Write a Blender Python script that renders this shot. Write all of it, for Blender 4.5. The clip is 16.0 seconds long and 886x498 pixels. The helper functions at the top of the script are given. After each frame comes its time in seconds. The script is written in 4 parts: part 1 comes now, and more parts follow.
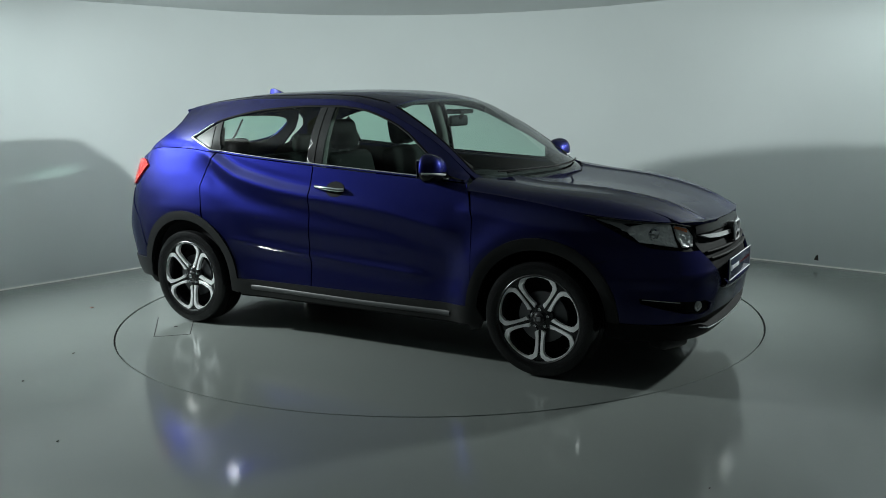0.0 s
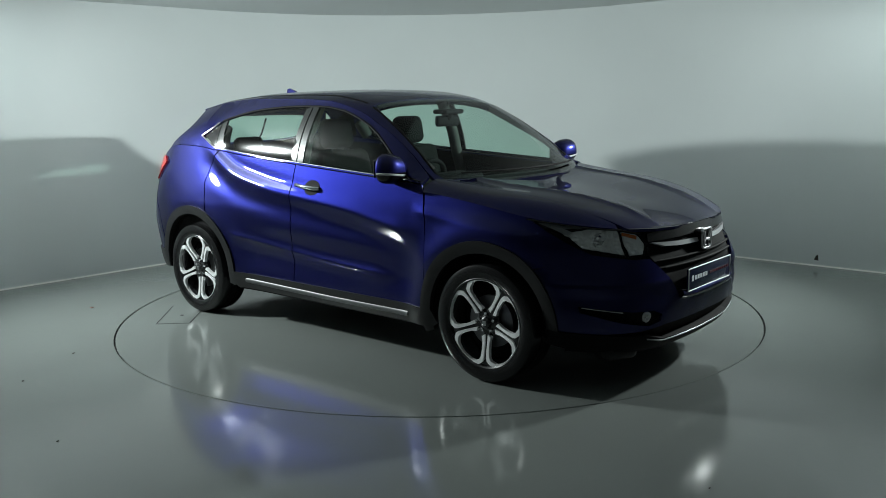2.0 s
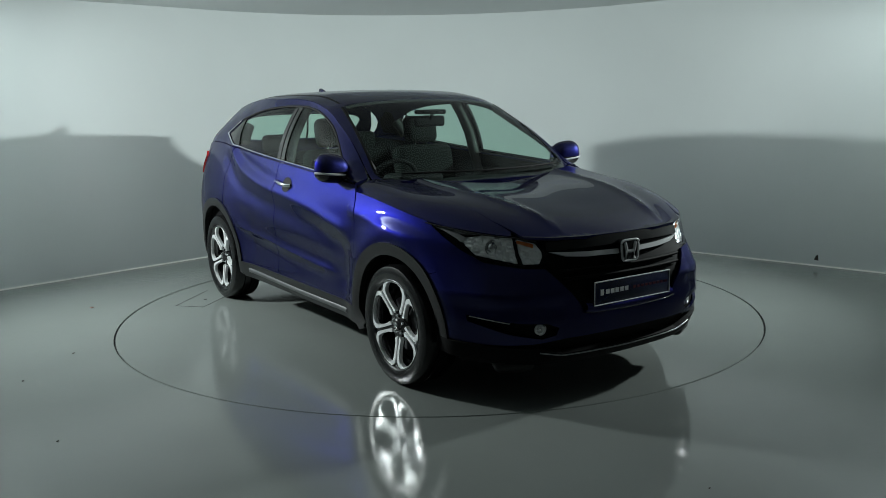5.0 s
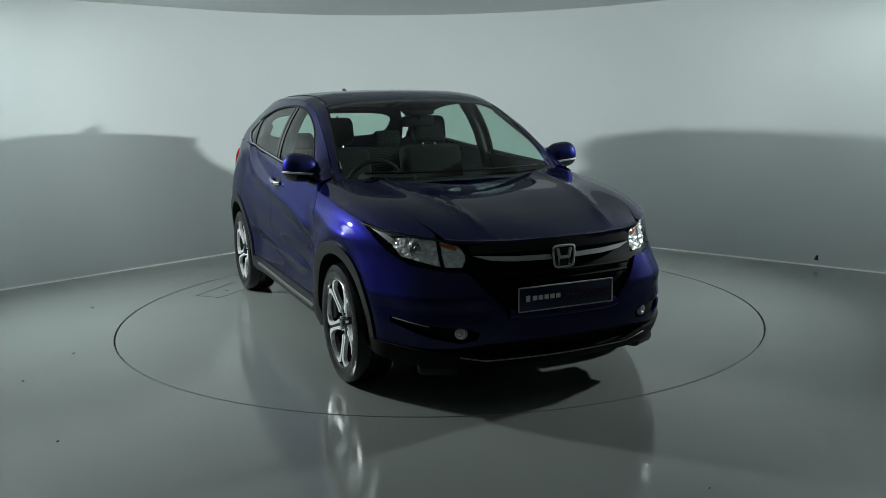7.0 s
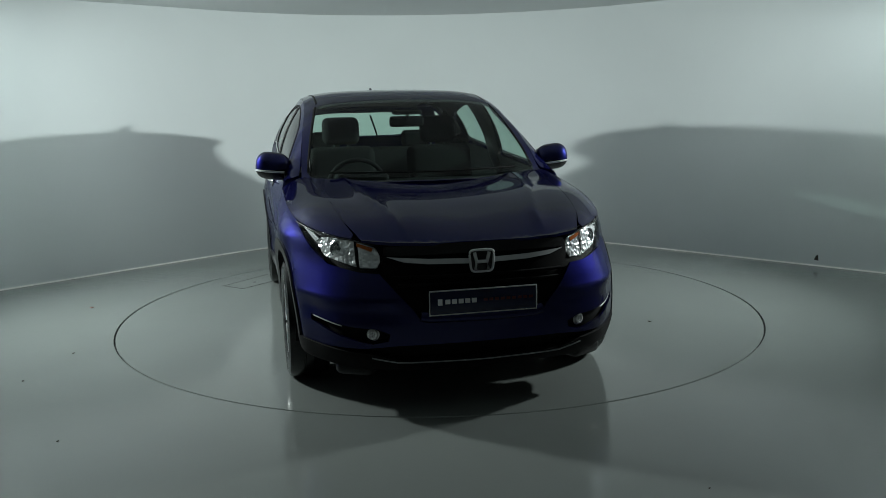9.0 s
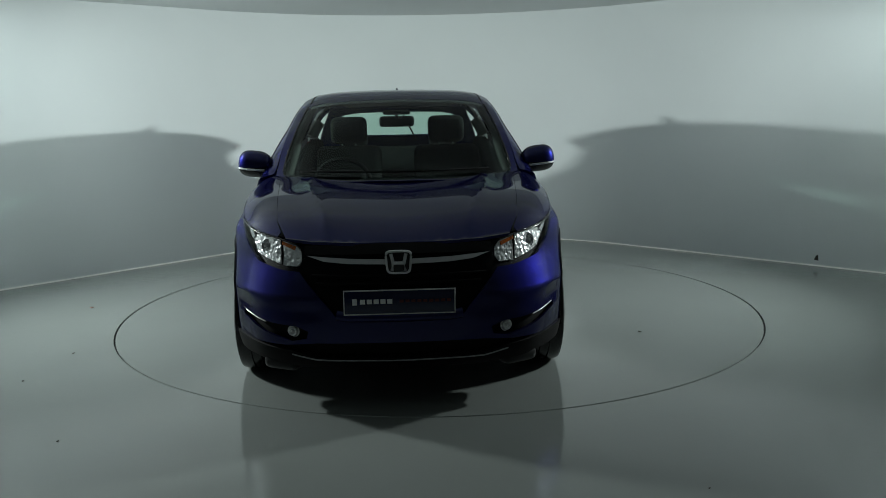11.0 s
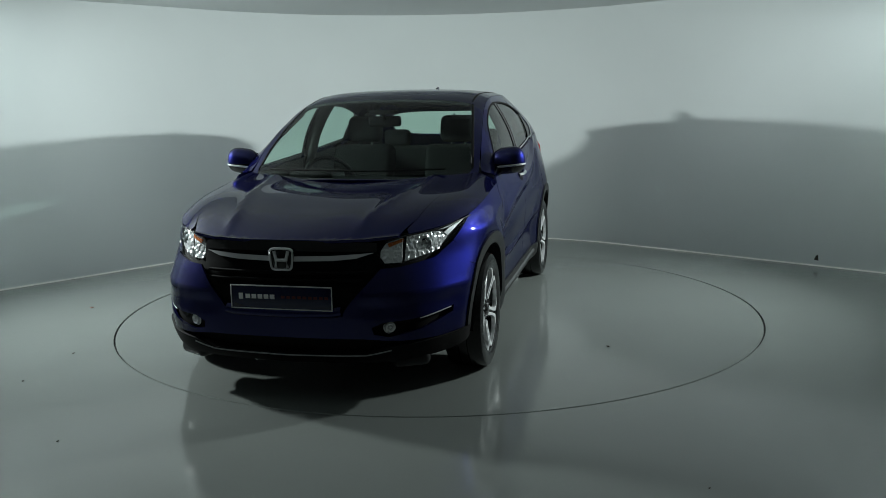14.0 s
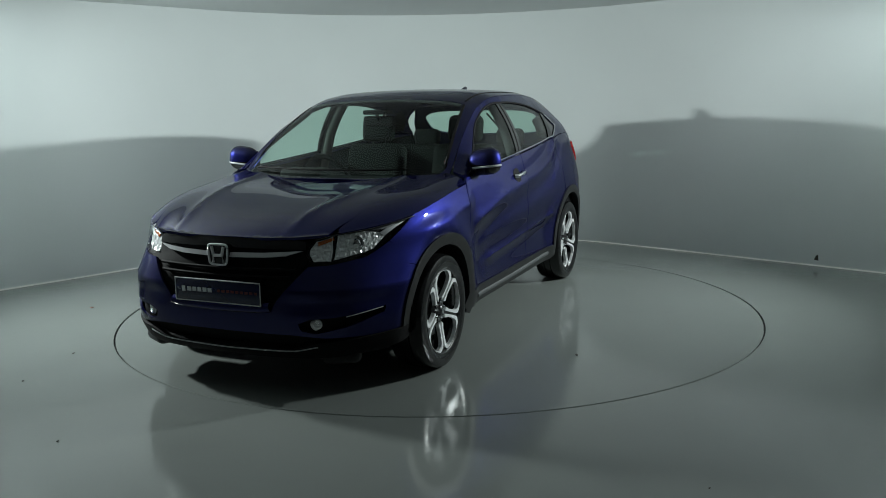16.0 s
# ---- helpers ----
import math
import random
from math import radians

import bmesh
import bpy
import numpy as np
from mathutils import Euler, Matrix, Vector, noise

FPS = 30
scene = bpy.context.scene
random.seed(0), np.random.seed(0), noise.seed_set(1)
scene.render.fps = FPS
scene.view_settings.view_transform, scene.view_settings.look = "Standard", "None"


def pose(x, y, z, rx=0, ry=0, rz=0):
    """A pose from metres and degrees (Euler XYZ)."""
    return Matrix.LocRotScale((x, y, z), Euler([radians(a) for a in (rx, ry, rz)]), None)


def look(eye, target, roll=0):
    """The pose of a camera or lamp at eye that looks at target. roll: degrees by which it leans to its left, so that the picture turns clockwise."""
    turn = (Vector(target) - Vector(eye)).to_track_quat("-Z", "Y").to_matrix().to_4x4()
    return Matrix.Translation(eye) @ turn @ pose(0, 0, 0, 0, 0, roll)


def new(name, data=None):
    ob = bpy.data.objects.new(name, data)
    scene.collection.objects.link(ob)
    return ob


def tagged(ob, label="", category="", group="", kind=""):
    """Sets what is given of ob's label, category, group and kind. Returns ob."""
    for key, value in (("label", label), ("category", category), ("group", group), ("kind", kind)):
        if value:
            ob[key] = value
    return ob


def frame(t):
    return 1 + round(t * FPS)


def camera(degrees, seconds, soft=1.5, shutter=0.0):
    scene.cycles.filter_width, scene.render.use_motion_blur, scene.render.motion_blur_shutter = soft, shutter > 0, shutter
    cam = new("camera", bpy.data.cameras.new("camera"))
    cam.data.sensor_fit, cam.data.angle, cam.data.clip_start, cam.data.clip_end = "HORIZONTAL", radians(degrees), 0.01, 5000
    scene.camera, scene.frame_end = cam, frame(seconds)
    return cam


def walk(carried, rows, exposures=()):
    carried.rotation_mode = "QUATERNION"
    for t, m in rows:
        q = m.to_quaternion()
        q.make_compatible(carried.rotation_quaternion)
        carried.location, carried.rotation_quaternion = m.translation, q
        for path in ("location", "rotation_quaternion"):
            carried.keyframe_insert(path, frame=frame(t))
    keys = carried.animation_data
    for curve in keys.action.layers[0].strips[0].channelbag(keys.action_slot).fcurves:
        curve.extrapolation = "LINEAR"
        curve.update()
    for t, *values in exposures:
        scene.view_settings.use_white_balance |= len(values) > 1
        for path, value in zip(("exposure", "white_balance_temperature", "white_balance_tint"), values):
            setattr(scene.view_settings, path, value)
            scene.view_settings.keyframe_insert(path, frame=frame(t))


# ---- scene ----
from math import cos, pi, sin
from mathutils.geometry import delaunay_2d_cdt

# ---- camera: on a stand, still ----
cam = camera(54.49, 16.0, soft=0.6)
EYE = (0.0, -6.120, 1.485)
STAND = pose(*EYE, 0, 0, -0.294) @ pose(0, 0, 0, 80.172) @ pose(0, 0, 0, 0, 0, -1.034)
walk(cam, [(0.0, STAND), (16.0, STAND)], exposures=[(0.0, 0.0), (16.0, 0.0)])

# heading of the turntable, seconds and degrees
TURN = [
    (0.0, -31.11), (0.5, -33.17), (1.0, -35.88), (1.5, -38.61), (2.0, -41.01),
    (2.5, -43.70), (3.0, -46.31), (3.5, -48.53), (4.0, -51.15), (6.5, -63.95),
    (7.0, -66.41), (7.5, -69.09), (8.0, -71.94), (8.5, -74.51), (9.0, -77.22),
    (11.5, -90.42), (12.0, -93.12), (12.5, -95.39), (13.0, -98.11), (13.5, -100.64),
    (14.0, -103.47), (14.5, -105.92), (15.0, -108.88), (15.5, -111.36), (16.0, -113.84),
]
AXIS = Vector((-1.307, 0.276, 0.0))  # turntable's axis in the car's space

# ---- light: two lamps at the sides of the stage, under the ceiling ----
world = bpy.data.worlds.new("studio")
scene.world = world
world.use_nodes = True
world.node_tree.nodes["Background"].inputs[0].default_value = (0.01, 0.011, 0.011, 1)
world.node_tree.nodes["Background"].inputs[1].default_value = 0.2


def stage_lamp(x, y, z, target, watts, spread, w=0.9, h=0.12):
    data = bpy.data.lights.new("stage_lamp", "AREA")
    data.shape, data.size, data.size_y, data.energy = "RECTANGLE", w, h, watts
    data.color = (0.90, 1.0, 0.98)
    data.spread = radians(spread)
    ob = new("stage_lamp", data)
    ob.matrix_basis = look((x, y, z), target)
    return ob


stage_lamp(4.20, -0.03, 2.18, (-1.5, 0.1, 1.35), 98, 108, 0.26, 0.10)
stage_lamp(-3.93, -0.14, 2.02, (1.5, -0.85, 1.25), 126, 143, 0.26, 0.10)


# ---- materials ----
def nodes_of(name):
    m = bpy.data.materials.new(name)
    m.use_nodes = True
    nt = m.node_tree
    return m, nt.nodes, nt.links, nt.nodes["Principled BSDF"]


def surface(name, color, rough=0.5, metal=0.0, coat=0.0, vary=0.08, scale=6.0, bump=0.0, bump_scale=60.0, ior=1.45, rough_vary=0.0, coat_rough=0.03):
    """Principled surface with a little uneven tone, gloss and relief."""
    m, nodes, links, b = nodes_of(name)
    b.inputs["Roughness"].default_value = rough
    b.inputs["Metallic"].default_value = metal
    b.inputs["IOR"].default_value = ior
    b.inputs["Coat Weight"].default_value = coat
    b.inputs["Coat Roughness"].default_value = coat_rough
    pos = nodes.new("ShaderNodeTexCoord")
    n1 = nodes.new("ShaderNodeTexNoise")
    n1.inputs["Scale"].default_value, n1.inputs["Detail"].default_value = scale, 6
    links.new(pos.outputs["Object"], n1.inputs["Vector"])
    mix = nodes.new("ShaderNodeMix")
    mix.data_type = "RGBA"
    mix.inputs[6].default_value = (*[c * (1 - vary) for c in color], 1)
    mix.inputs[7].default_value = (*[min(1, c * (1 + vary)) for c in color], 1)
    links.new(n1.outputs["Fac"], mix.inputs[0])
    links.new(mix.outputs[2], b.inputs["Base Color"])
    if rough_vary:
        n3 = nodes.new("ShaderNodeTexNoise")
        n3.inputs["Scale"].default_value, n3.inputs["Detail"].default_value = scale * 2.3, 5
        links.new(pos.outputs["Object"], n3.inputs["Vector"])
        r = nodes.new("ShaderNodeMapRange")
        r.inputs[1].default_value, r.inputs[2].default_value = 0.3, 0.7
        r.inputs[3].default_value, r.inputs[4].default_value = max(0, rough - rough_vary), rough + rough_vary
        links.new(n3.outputs["Fac"], r.inputs[0])
        links.new(r.outputs[0], b.inputs["Roughness"])
    if bump:
        n2 = nodes.new("ShaderNodeTexNoise")
        n2.inputs["Scale"].default_value, n2.inputs["Detail"].default_value = bump_scale, 4
        links.new(pos.outputs["Object"], n2.inputs["Vector"])
        bp = nodes.new("ShaderNodeBump")
        bp.inputs["Strength"].default_value, bp.inputs["Distance"].default_value = bump, 0.01
        links.new(n2.outputs["Fac"], bp.inputs["Height"])
        links.new(bp.outputs["Normal"], b.inputs["Normal"])
    return m


def paint_blue():
    """Dark blue metallic paint with flakes under clear coat."""
    m, nodes, links, b = nodes_of("blue_metallic_paint")
    pos = nodes.new("ShaderNodeTexCoord")
    flake = nodes.new("ShaderNodeTexVoronoi")
    flake.inputs["Scale"].default_value = 1400
    links.new(pos.outputs["Object"], flake.inputs["Vector"])
    mix = nodes.new("ShaderNodeMix")
    mix.data_type = "RGBA"
    mix.inputs[6].default_value = (0.005, 0.0052, 0.030, 1)
    mix.inputs[7].default_value = (0.021, 0.024, 0.118, 1)
    links.new(flake.outputs["Color"], mix.inputs[0])
    links.new(mix.outputs[2], b.inputs["Base Color"])
    b.inputs["Metallic"].default_value = 0.92
    b.inputs["Roughness"].default_value = 0.42
    b.inputs["Specular Tint"].default_value = (0.03, 0.035, 0.14, 1)
    b.inputs["Coat Weight"].default_value = 0.7
    b.inputs["Coat IOR"].default_value = 1.42
    b.inputs["Coat Roughness"].default_value = 0.015
    return m


def glass(name, tint, gloss_rough=0.02):
    """A thin pane: tinted see-through with gloss that rises at a flat angle."""
    m, nodes, links, b = nodes_of(name)
    nodes.remove(b)
    t, g, mx = (nodes.new("ShaderNodeBsdf" + k) if k in ("Transparent", "Glossy") else nodes.new("ShaderNode" + k) for k in ("Transparent", "Glossy", "MixShader"))
    t.inputs[0].default_value = (*tint, 1)
    g.inputs["Roughness"].default_value = gloss_rough
    lw, pw, sc = nodes.new("ShaderNodeLayerWeight"), nodes.new("ShaderNodeMath"), nodes.new("ShaderNodeMath")
    lw.inputs[0].default_value = 0.5
    pw.operation, pw.inputs[1].default_value = "POWER", 5.0
    sc.operation, sc.inputs[1].default_value, sc.inputs[2].default_value = "MULTIPLY_ADD", 0.92, 0.02
    links.new(lw.outputs["Facing"], pw.inputs[0])
    links.new(pw.outputs[0], sc.inputs[0])
    links.new(sc.outputs[0], mx.inputs[0])
    links.new(t.outputs[0], mx.inputs[1])
    links.new(g.outputs[0], mx.inputs[2])
    links.new(mx.outputs[0], nodes["Material Output"].inputs[0])
    return m


def floor_paint(name):
    """Grey-green floor paint, glossy, with faint scuffs and uneven gloss."""
    m = surface(name, (0.172, 0.188, 0.180), rough=0.10, vary=0.06, scale=1.3, bump=0.035, bump_scale=45, rough_vary=0.03)
    return m


PAINT = paint_blue()
WALL = surface("stage_wall_paint", (0.62, 0.66, 0.66), rough=0.7, vary=0.05, scale=1.2, bump=0.05, bump_scale=120)
CEILING = surface("ceiling_paint", (0.66, 0.69, 0.69), rough=0.8, vary=0.03, scale=1.5, bump=0.05, bump_scale=150)
DARKWALL = surface("unseen_dark_wall", (0.22, 0.235, 0.235), rough=0.85, vary=0.1, scale=2)
FLOOR = floor_paint("floor_paint")
DISC = floor_paint("turntable_paint")
SEAL = surface("pale_sealant", (0.75, 0.74, 0.70), rough=0.6, vary=0.2, scale=12)
PIT = surface("dark_gap", (0.01, 0.01, 0.01), rough=0.9)
STEEL = surface("worn_steel_edge", (0.35, 0.34, 0.33), rough=0.35, metal=1.0, vary=0.4, scale=9)
DIRT = surface("dark_dirt", (0.04, 0.035, 0.03), rough=0.9)
LEAF = surface("dry_red_leaf", (0.16, 0.06, 0.04), rough=0.8)
CLAD = surface("black_plastic_cladding", (0.011, 0.0115, 0.012), rough=0.42, ior=1.32, vary=0.15, scale=30, bump=0.03, bump_scale=600)
GLOSSBLACK = surface("gloss_black_plastic", (0.006, 0.006, 0.007), rough=0.22, coat=0.15, vary=0.1)
MATTBLACK = surface("matt_black_plastic", (0.004, 0.004, 0.0045), rough=0.7, ior=1.2)
CHROME = surface("chrome", (0.75, 0.76, 0.78), rough=0.08, metal=1.0, vary=0.03)
SATIN = surface("satin_silver", (0.34, 0.35, 0.36), rough=0.32, metal=1.0, vary=0.05)
MACHINED = surface("machined_alloy", (0.90, 0.91, 0.92), rough=0.28, metal=0.5, vary=0.05, scale=40)
ALLOYBLACK = surface("black_alloy", (0.012, 0.012, 0.013), rough=0.25, coat=0.6)
TYRE = surface("tyre_rubber", (0.007, 0.007, 0.0075), rough=0.2, ior=1.42, vary=0.2, scale=20, bump=0.05, bump_scale=220)
DISCSTEEL = surface("brake_steel", (0.18, 0.18, 0.19), rough=0.4, metal=1.0)
CLOTH = surface("dark_seat_cloth", (0.010, 0.0105, 0.0105), rough=0.95, ior=1.2, vary=0.2, scale=40)
DASH = surface("dark_soft_plastic", (0.008, 0.008, 0.009), rough=0.75, ior=1.18, vary=0.15, scale=30, bump=0.03, bump_scale=400)
LINING = surface("grey_headliner", (0.07, 0.07, 0.068), rough=0.95, vary=0.05)
PILLAR = surface("pale_grey_pillar_lining", (0.30, 0.30, 0.29), rough=0.8, vary=0.05)
GLASS = glass("green_tinted_glass", (0.71, 0.87, 0.80), 0.09)
WINDSCREEN = glass("clear_windscreen_glass", (0.76, 0.88, 0.83))
LENS = glass("clear_lamp_lens", (0.95, 0.96, 0.96), 0.01)
REFLECTOR = surface("lamp_reflector", (0.88, 0.89, 0.90), rough=0.24, metal=0.45, vary=0.1, scale=30)
LAMPDARK = surface("smoked_lamp_bezel", (0.22, 0.23, 0.24), rough=0.3, metal=0.5)
AMBER = surface("amber_lens", (0.55, 0.13, 0.02), rough=0.12, coat=1.0)
RED = surface("red_lamp_lens", (0.55, 0.015, 0.012), rough=0.08, coat=1.0, vary=0.15, scale=30)
PLATE = surface("navy_plate_face", (0.006, 0.010, 0.045), rough=0.25, coat=0.4)
WHITEINK = surface("white_lettering", (0.75, 0.76, 0.78), rough=0.4)
REDINK = surface("red_lettering", (0.09, 0.006, 0.008), rough=0.4)
BRIGHT = surface("bright_chrome_plastic", (0.72, 0.73, 0.75), rough=0.20, metal=0.4, vary=0.05)
SILLGREY = surface("sill_highlight_grey", (0.06, 0.063, 0.066), rough=0.4, metal=0.0)
FOGLENS = surface("fog_lamp_reflector", (0.85, 0.86, 0.87), rough=0.2, metal=0.3, coat=0.8, vary=0.3, scale=60)
PALE = surface("pale_grey_edge", (0.6, 0.61, 0.62), rough=0.4)
MIRROR = surface("mirror_glass", (0.9, 0.9, 0.9), rough=0.02, metal=1.0, vary=0.0)


# ---- mesh helpers ----
def mesh_of(name, verts, faces, material, smooth=True, sharp=None):
    me = bpy.data.meshes.new(name)
    me.from_pydata([tuple(map(float, v)) for v in verts], [], [tuple(map(int, f)) for f in faces])
    me.materials.append(material)
    if smooth:
        me.polygons.foreach_set("use_smooth", [True] * len(me.polygons))
        me.set_sharp_from_angle(angle=radians(38 if sharp is None else sharp))
    me.update()
    return me


def obj(name, me, parent=None, label=""):
    ob = new(name, me)
    if parent is not None:
        ob.parent = parent
    return tagged(ob, label)


def part(name, bm, material, parent, label="", sharp=35):
    """Links a bmesh as one mesh object under a thing or a part."""
    me = bpy.data.meshes.new(name)
    bm.normal_update()
    bm.to_mesh(me)
    bm.free()
    me.materials.append(material)
    me.polygons.foreach_set("use_smooth", [True] * len(me.polygons))
    me.set_sharp_from_angle(angle=radians(sharp))
    return obj(name, me, parent, label)


def box_bm(lo, hi, bevel=0.0, seg=2):
    bm = bmesh.new()
    bmesh.ops.create_cube(bm, size=1)
    lo, hi = Vector(lo), Vector(hi)
    for v in bm.verts:
        v.co = Vector((lo[i] + (v.co[i] + 0.5) * (hi[i] - lo[i]) for i in range(3)))
    if bevel:
        bmesh.ops.bevel(bm, geom=bm.edges[:], offset=bevel, segments=seg, profile=0.5, affect="EDGES")
    return bm


def lathe_bm(profile, n=48, axis="y", arc=2 * pi):
    """Turns (radius, along) pairs about an axis."""
    bm = bmesh.new()
    rings = []
    for k in range(n):
        a = arc * k / n
        ring = []
        for r, h in profile:
            c, s = r * cos(a), r * sin(a)
            ring.append(bm.verts.new({"y": (c, h, s), "z": (c, s, h), "x": (h, c, s)}[axis]))
        rings.append(ring)
    for k in range(n):
        r0, r1 = rings[k], rings[(k + 1) % n]
        for i in range(len(profile) - 1):
            bm.faces.new((r0[i], r0[i + 1], r1[i + 1], r1[i]))
    bmesh.ops.remove_doubles(bm, verts=bm.verts, dist=1e-6)
    bmesh.ops.recalc_face_normals(bm, faces=bm.faces)
    return bm


def tube_bm(points, radius, n=8, flat=1.0):
    """A rod along a line of points."""
    bm = bmesh.new()
    pts = [Vector(q) for q in points]
    rings = []
    for i, q in enumerate(pts):
        d = (pts[min(i + 1, len(pts) - 1)] - pts[max(i - 1, 0)]).normalized()
        side = d.cross(Vector((0, 0, 1)))
        side = side.normalized() if side.length > 1e-4 else Vector((1, 0, 0))
        up = side.cross(d)
        rings.append([bm.verts.new(q + radius * (cos(2 * pi * k / n) * side + flat * sin(2 * pi * k / n) * up)) for k in range(n)])
    for r0, r1 in zip(rings, rings[1:]):
        for k in range(n):
            bm.faces.new((r0[k], r0[(k + 1) % n], r1[(k + 1) % n], r1[k]))
    bm.faces.new(rings[0][::-1])
    bm.faces.new(rings[-1])
    return bm


# ---- the stage ----
CEIL = 2.37


def wall_line(back=0.0):
    """The stage wall in plan: two straight runs joined by a wide rounded corner; back: metres behind its face."""
    apex, turn = Vector((-0.193, 4.37)), 2.9
    left, right = Vector((-cos(radians(45.85)), -sin(radians(45.85)))), Vector((cos(radians(42.2)), -sin(radians(42.2))))
    mid = (left + right).normalized()
    hub = apex + mid * turn / sin(left.angle(right) / 2)
    a0, a1 = radians(135.85), radians(47.8)
    pts = []
    for k in range(81):
        a = a0 + (a1 - a0) * k / 80
        pts.append(hub + (turn + back) * Vector((cos(a), sin(a))))
    ends = [(pts[0], left, -6.0), (pts[-1], right, 6.0)]
    first, last = [q + d * ((x - q.x) / d.x) for q, d, x in ends]
    run = lambda p, q: [p + (q - p) * k / 24 for k in range(24)]
    return run(first, pts[0]) + pts[:-1] + run(pts[-1], last) + [last]


def ribbon(name, rows, material, smooth_shade=True):
    """A band between lines of equal length."""
    n = len(rows[0])
    v = [q for row in rows for q in row]
    f = [(i * n + k, i * n + k + 1, (i + 1) * n + k + 1, (i + 1) * n + k) for i in range(len(rows) - 1) for k in range(n - 1)]
    return obj(name, mesh_of(name, v, f, material, smooth_shade, 30))


def stage_wall():
    """Pale wall, 12 cm thick, round in its corner, open towards the camera."""
    face, rear = wall_line(), wall_line(0.12)
    at = lambda line, z: [(q.x, q.y, z) for q in line]
    ob = ribbon("wall_round", [at(face, 0), at(face, CEIL), at(rear, CEIL), at(rear, 0), at(face, 0)], WALL)
    tagged(ob, "pale grey-green studio wall with a wide rounded corner", "wall", kind="structure")
    w = [0.012 + 0.004 * noise.noise((k * 0.35, 0, 0)) for k in range(len(face))]
    near = lambda d: wall_line(-d)
    rows = [[(q.x, q.y, h) for q, h in zip(near(-0.002), w)], [(q.x, q.y, h * 0.9) for q, h in zip(near(0.004), w)], [(q.x, q.y, 0.002) for q in near(0.012)]]
    tagged(ribbon("trim_wall_foot", rows, SEAL), "thin pale sealant line along the foot of the wall", "trim", kind="structure")


def slab(name, lo, hi, material, label, category):
    ob = part(name, box_bm(lo, hi), material, None, label)
    return tagged(ob, "", category, kind="structure")


def ring_sheet(name, r_in, outline, z, material):
    """A flat sheet with a round hole in the middle."""
    n = 128
    v = [(r_in * cos(2 * pi * k / n), r_in * sin(2 * pi * k / n), z) for k in range(n)]
    v += [(r_in * cos(2 * pi * k / n), r_in * sin(2 * pi * k / n), z - 0.03) for k in range(n)]
    far = []
    for k in range(n):
        c, s = cos(2 * pi * k / n), sin(2 * pi * k / n)
        d = min((outline[0] / abs(c)) if abs(c) > 1e-6 else 99, ((outline[2] if s > 0 else outline[1]) / abs(s)) if abs(s) > 1e-6 else 99)
        far.append((d * c, d * s, z))
    v += far
    f = []
    for k in range(n):
        j = (k + 1) % n
        f += [(k, j, n + j, n + k), (k, 2 * n + k, 2 * n + j, j)]
    return obj(name, mesh_of(name, v, f, material, False))


DISC_R = 2.222
ob = ring_sheet("floor", DISC_R + 0.010, (12, 12, 12), 0.0, FLOOR)
tagged(ob, "glossy grey-green painted studio floor", "floor", kind="structure")
slab("floor_pit", (-2.6, -2.6, -0.06), (2.6, 2.6, -0.031), PIT, "dark gap below the turntable's rim", "floor")
stage_wall()
slab("ceiling", (-6.2, -9.2, CEIL), (6.2, 4.2, CEIL + 0.1), CEILING, "pale grey flat studio ceiling", "ceiling")
# unseen walls added to close the room; their tone sets the bounce light
slab("wall_east", (6.0, -9.2, 0), (6.2, 4.2, CEIL), DARKWALL, "unseen dark wall added to close the room at the side", "wall")
slab("wall_west", (-6.2, -9.2, 0), (-6.0, 4.2, CEIL), DARKWALL, "unseen dark wall added to close the room at the side", "wall")
slab("wall_south", (-6.0, -9.2, 0), (6.0, -9.0, CEIL), DARKWALL, "unseen dark wall added behind the camera to set the bounce light", "wall")
slab("wall_north", (-6.0, 4.0, 0), (6.0, 4.2, CEIL), DARKWALL, "unseen dark wall added behind the round stage wall", "wall")


def turntable():
    """The turning disc, flush with the floor."""
    base = tagged(new("turntable"), "grey-green painted round turntable flush with the floor", "turntable")
    part("disc", lathe_bm([(0.0001, 0.0), (DISC_R - 0.004, 0.0), (DISC_R, -0.004), (DISC_R, -0.03)], 128, "z"), DISC, base)
    return base


TABLE = turntable()


# ---- the car: x forwards from the front axle, y to its left, z up ----
def curve(*pts):
    """A smooth line through (at, value) pairs."""
    xs, ys = np.array([q[0] for q in pts], float), np.array([q[1] for q in pts], float)
    o = np.argsort(xs)
    xs, ys = xs[o], ys[o]
    d = np.diff(ys) / np.diff(xs)
    m = np.concatenate([[d[0]], np.where(d[1:] * d[:-1] > 0, 2 * d[1:] * d[:-1] / np.where(d[1:] + d[:-1] == 0, 1, d[1:] + d[:-1]), 0), [d[-1]]])

    def at(x):
        x = np.clip(np.asarray(x, float), xs[0], xs[-1])
        i = np.clip(np.searchsorted(xs, x) - 1, 0, len(xs) - 2)
        h = xs[i + 1] - xs[i]
        t = (x - xs[i]) / h
        return ((2 * t**3 - 3 * t**2 + 1) * ys[i] + (t**3 - 2 * t**2 + t) * h * m[i] + (-2 * t**3 + 3 * t**2) * ys[i + 1] + (t**3 - t**2) * h * m[i + 1])
    return at


def smooth(e0, e1, x):
    t = np.clip((x - e0) / (e1 - e0), 0, 1)
    return t * t * (3 - 2 * t)


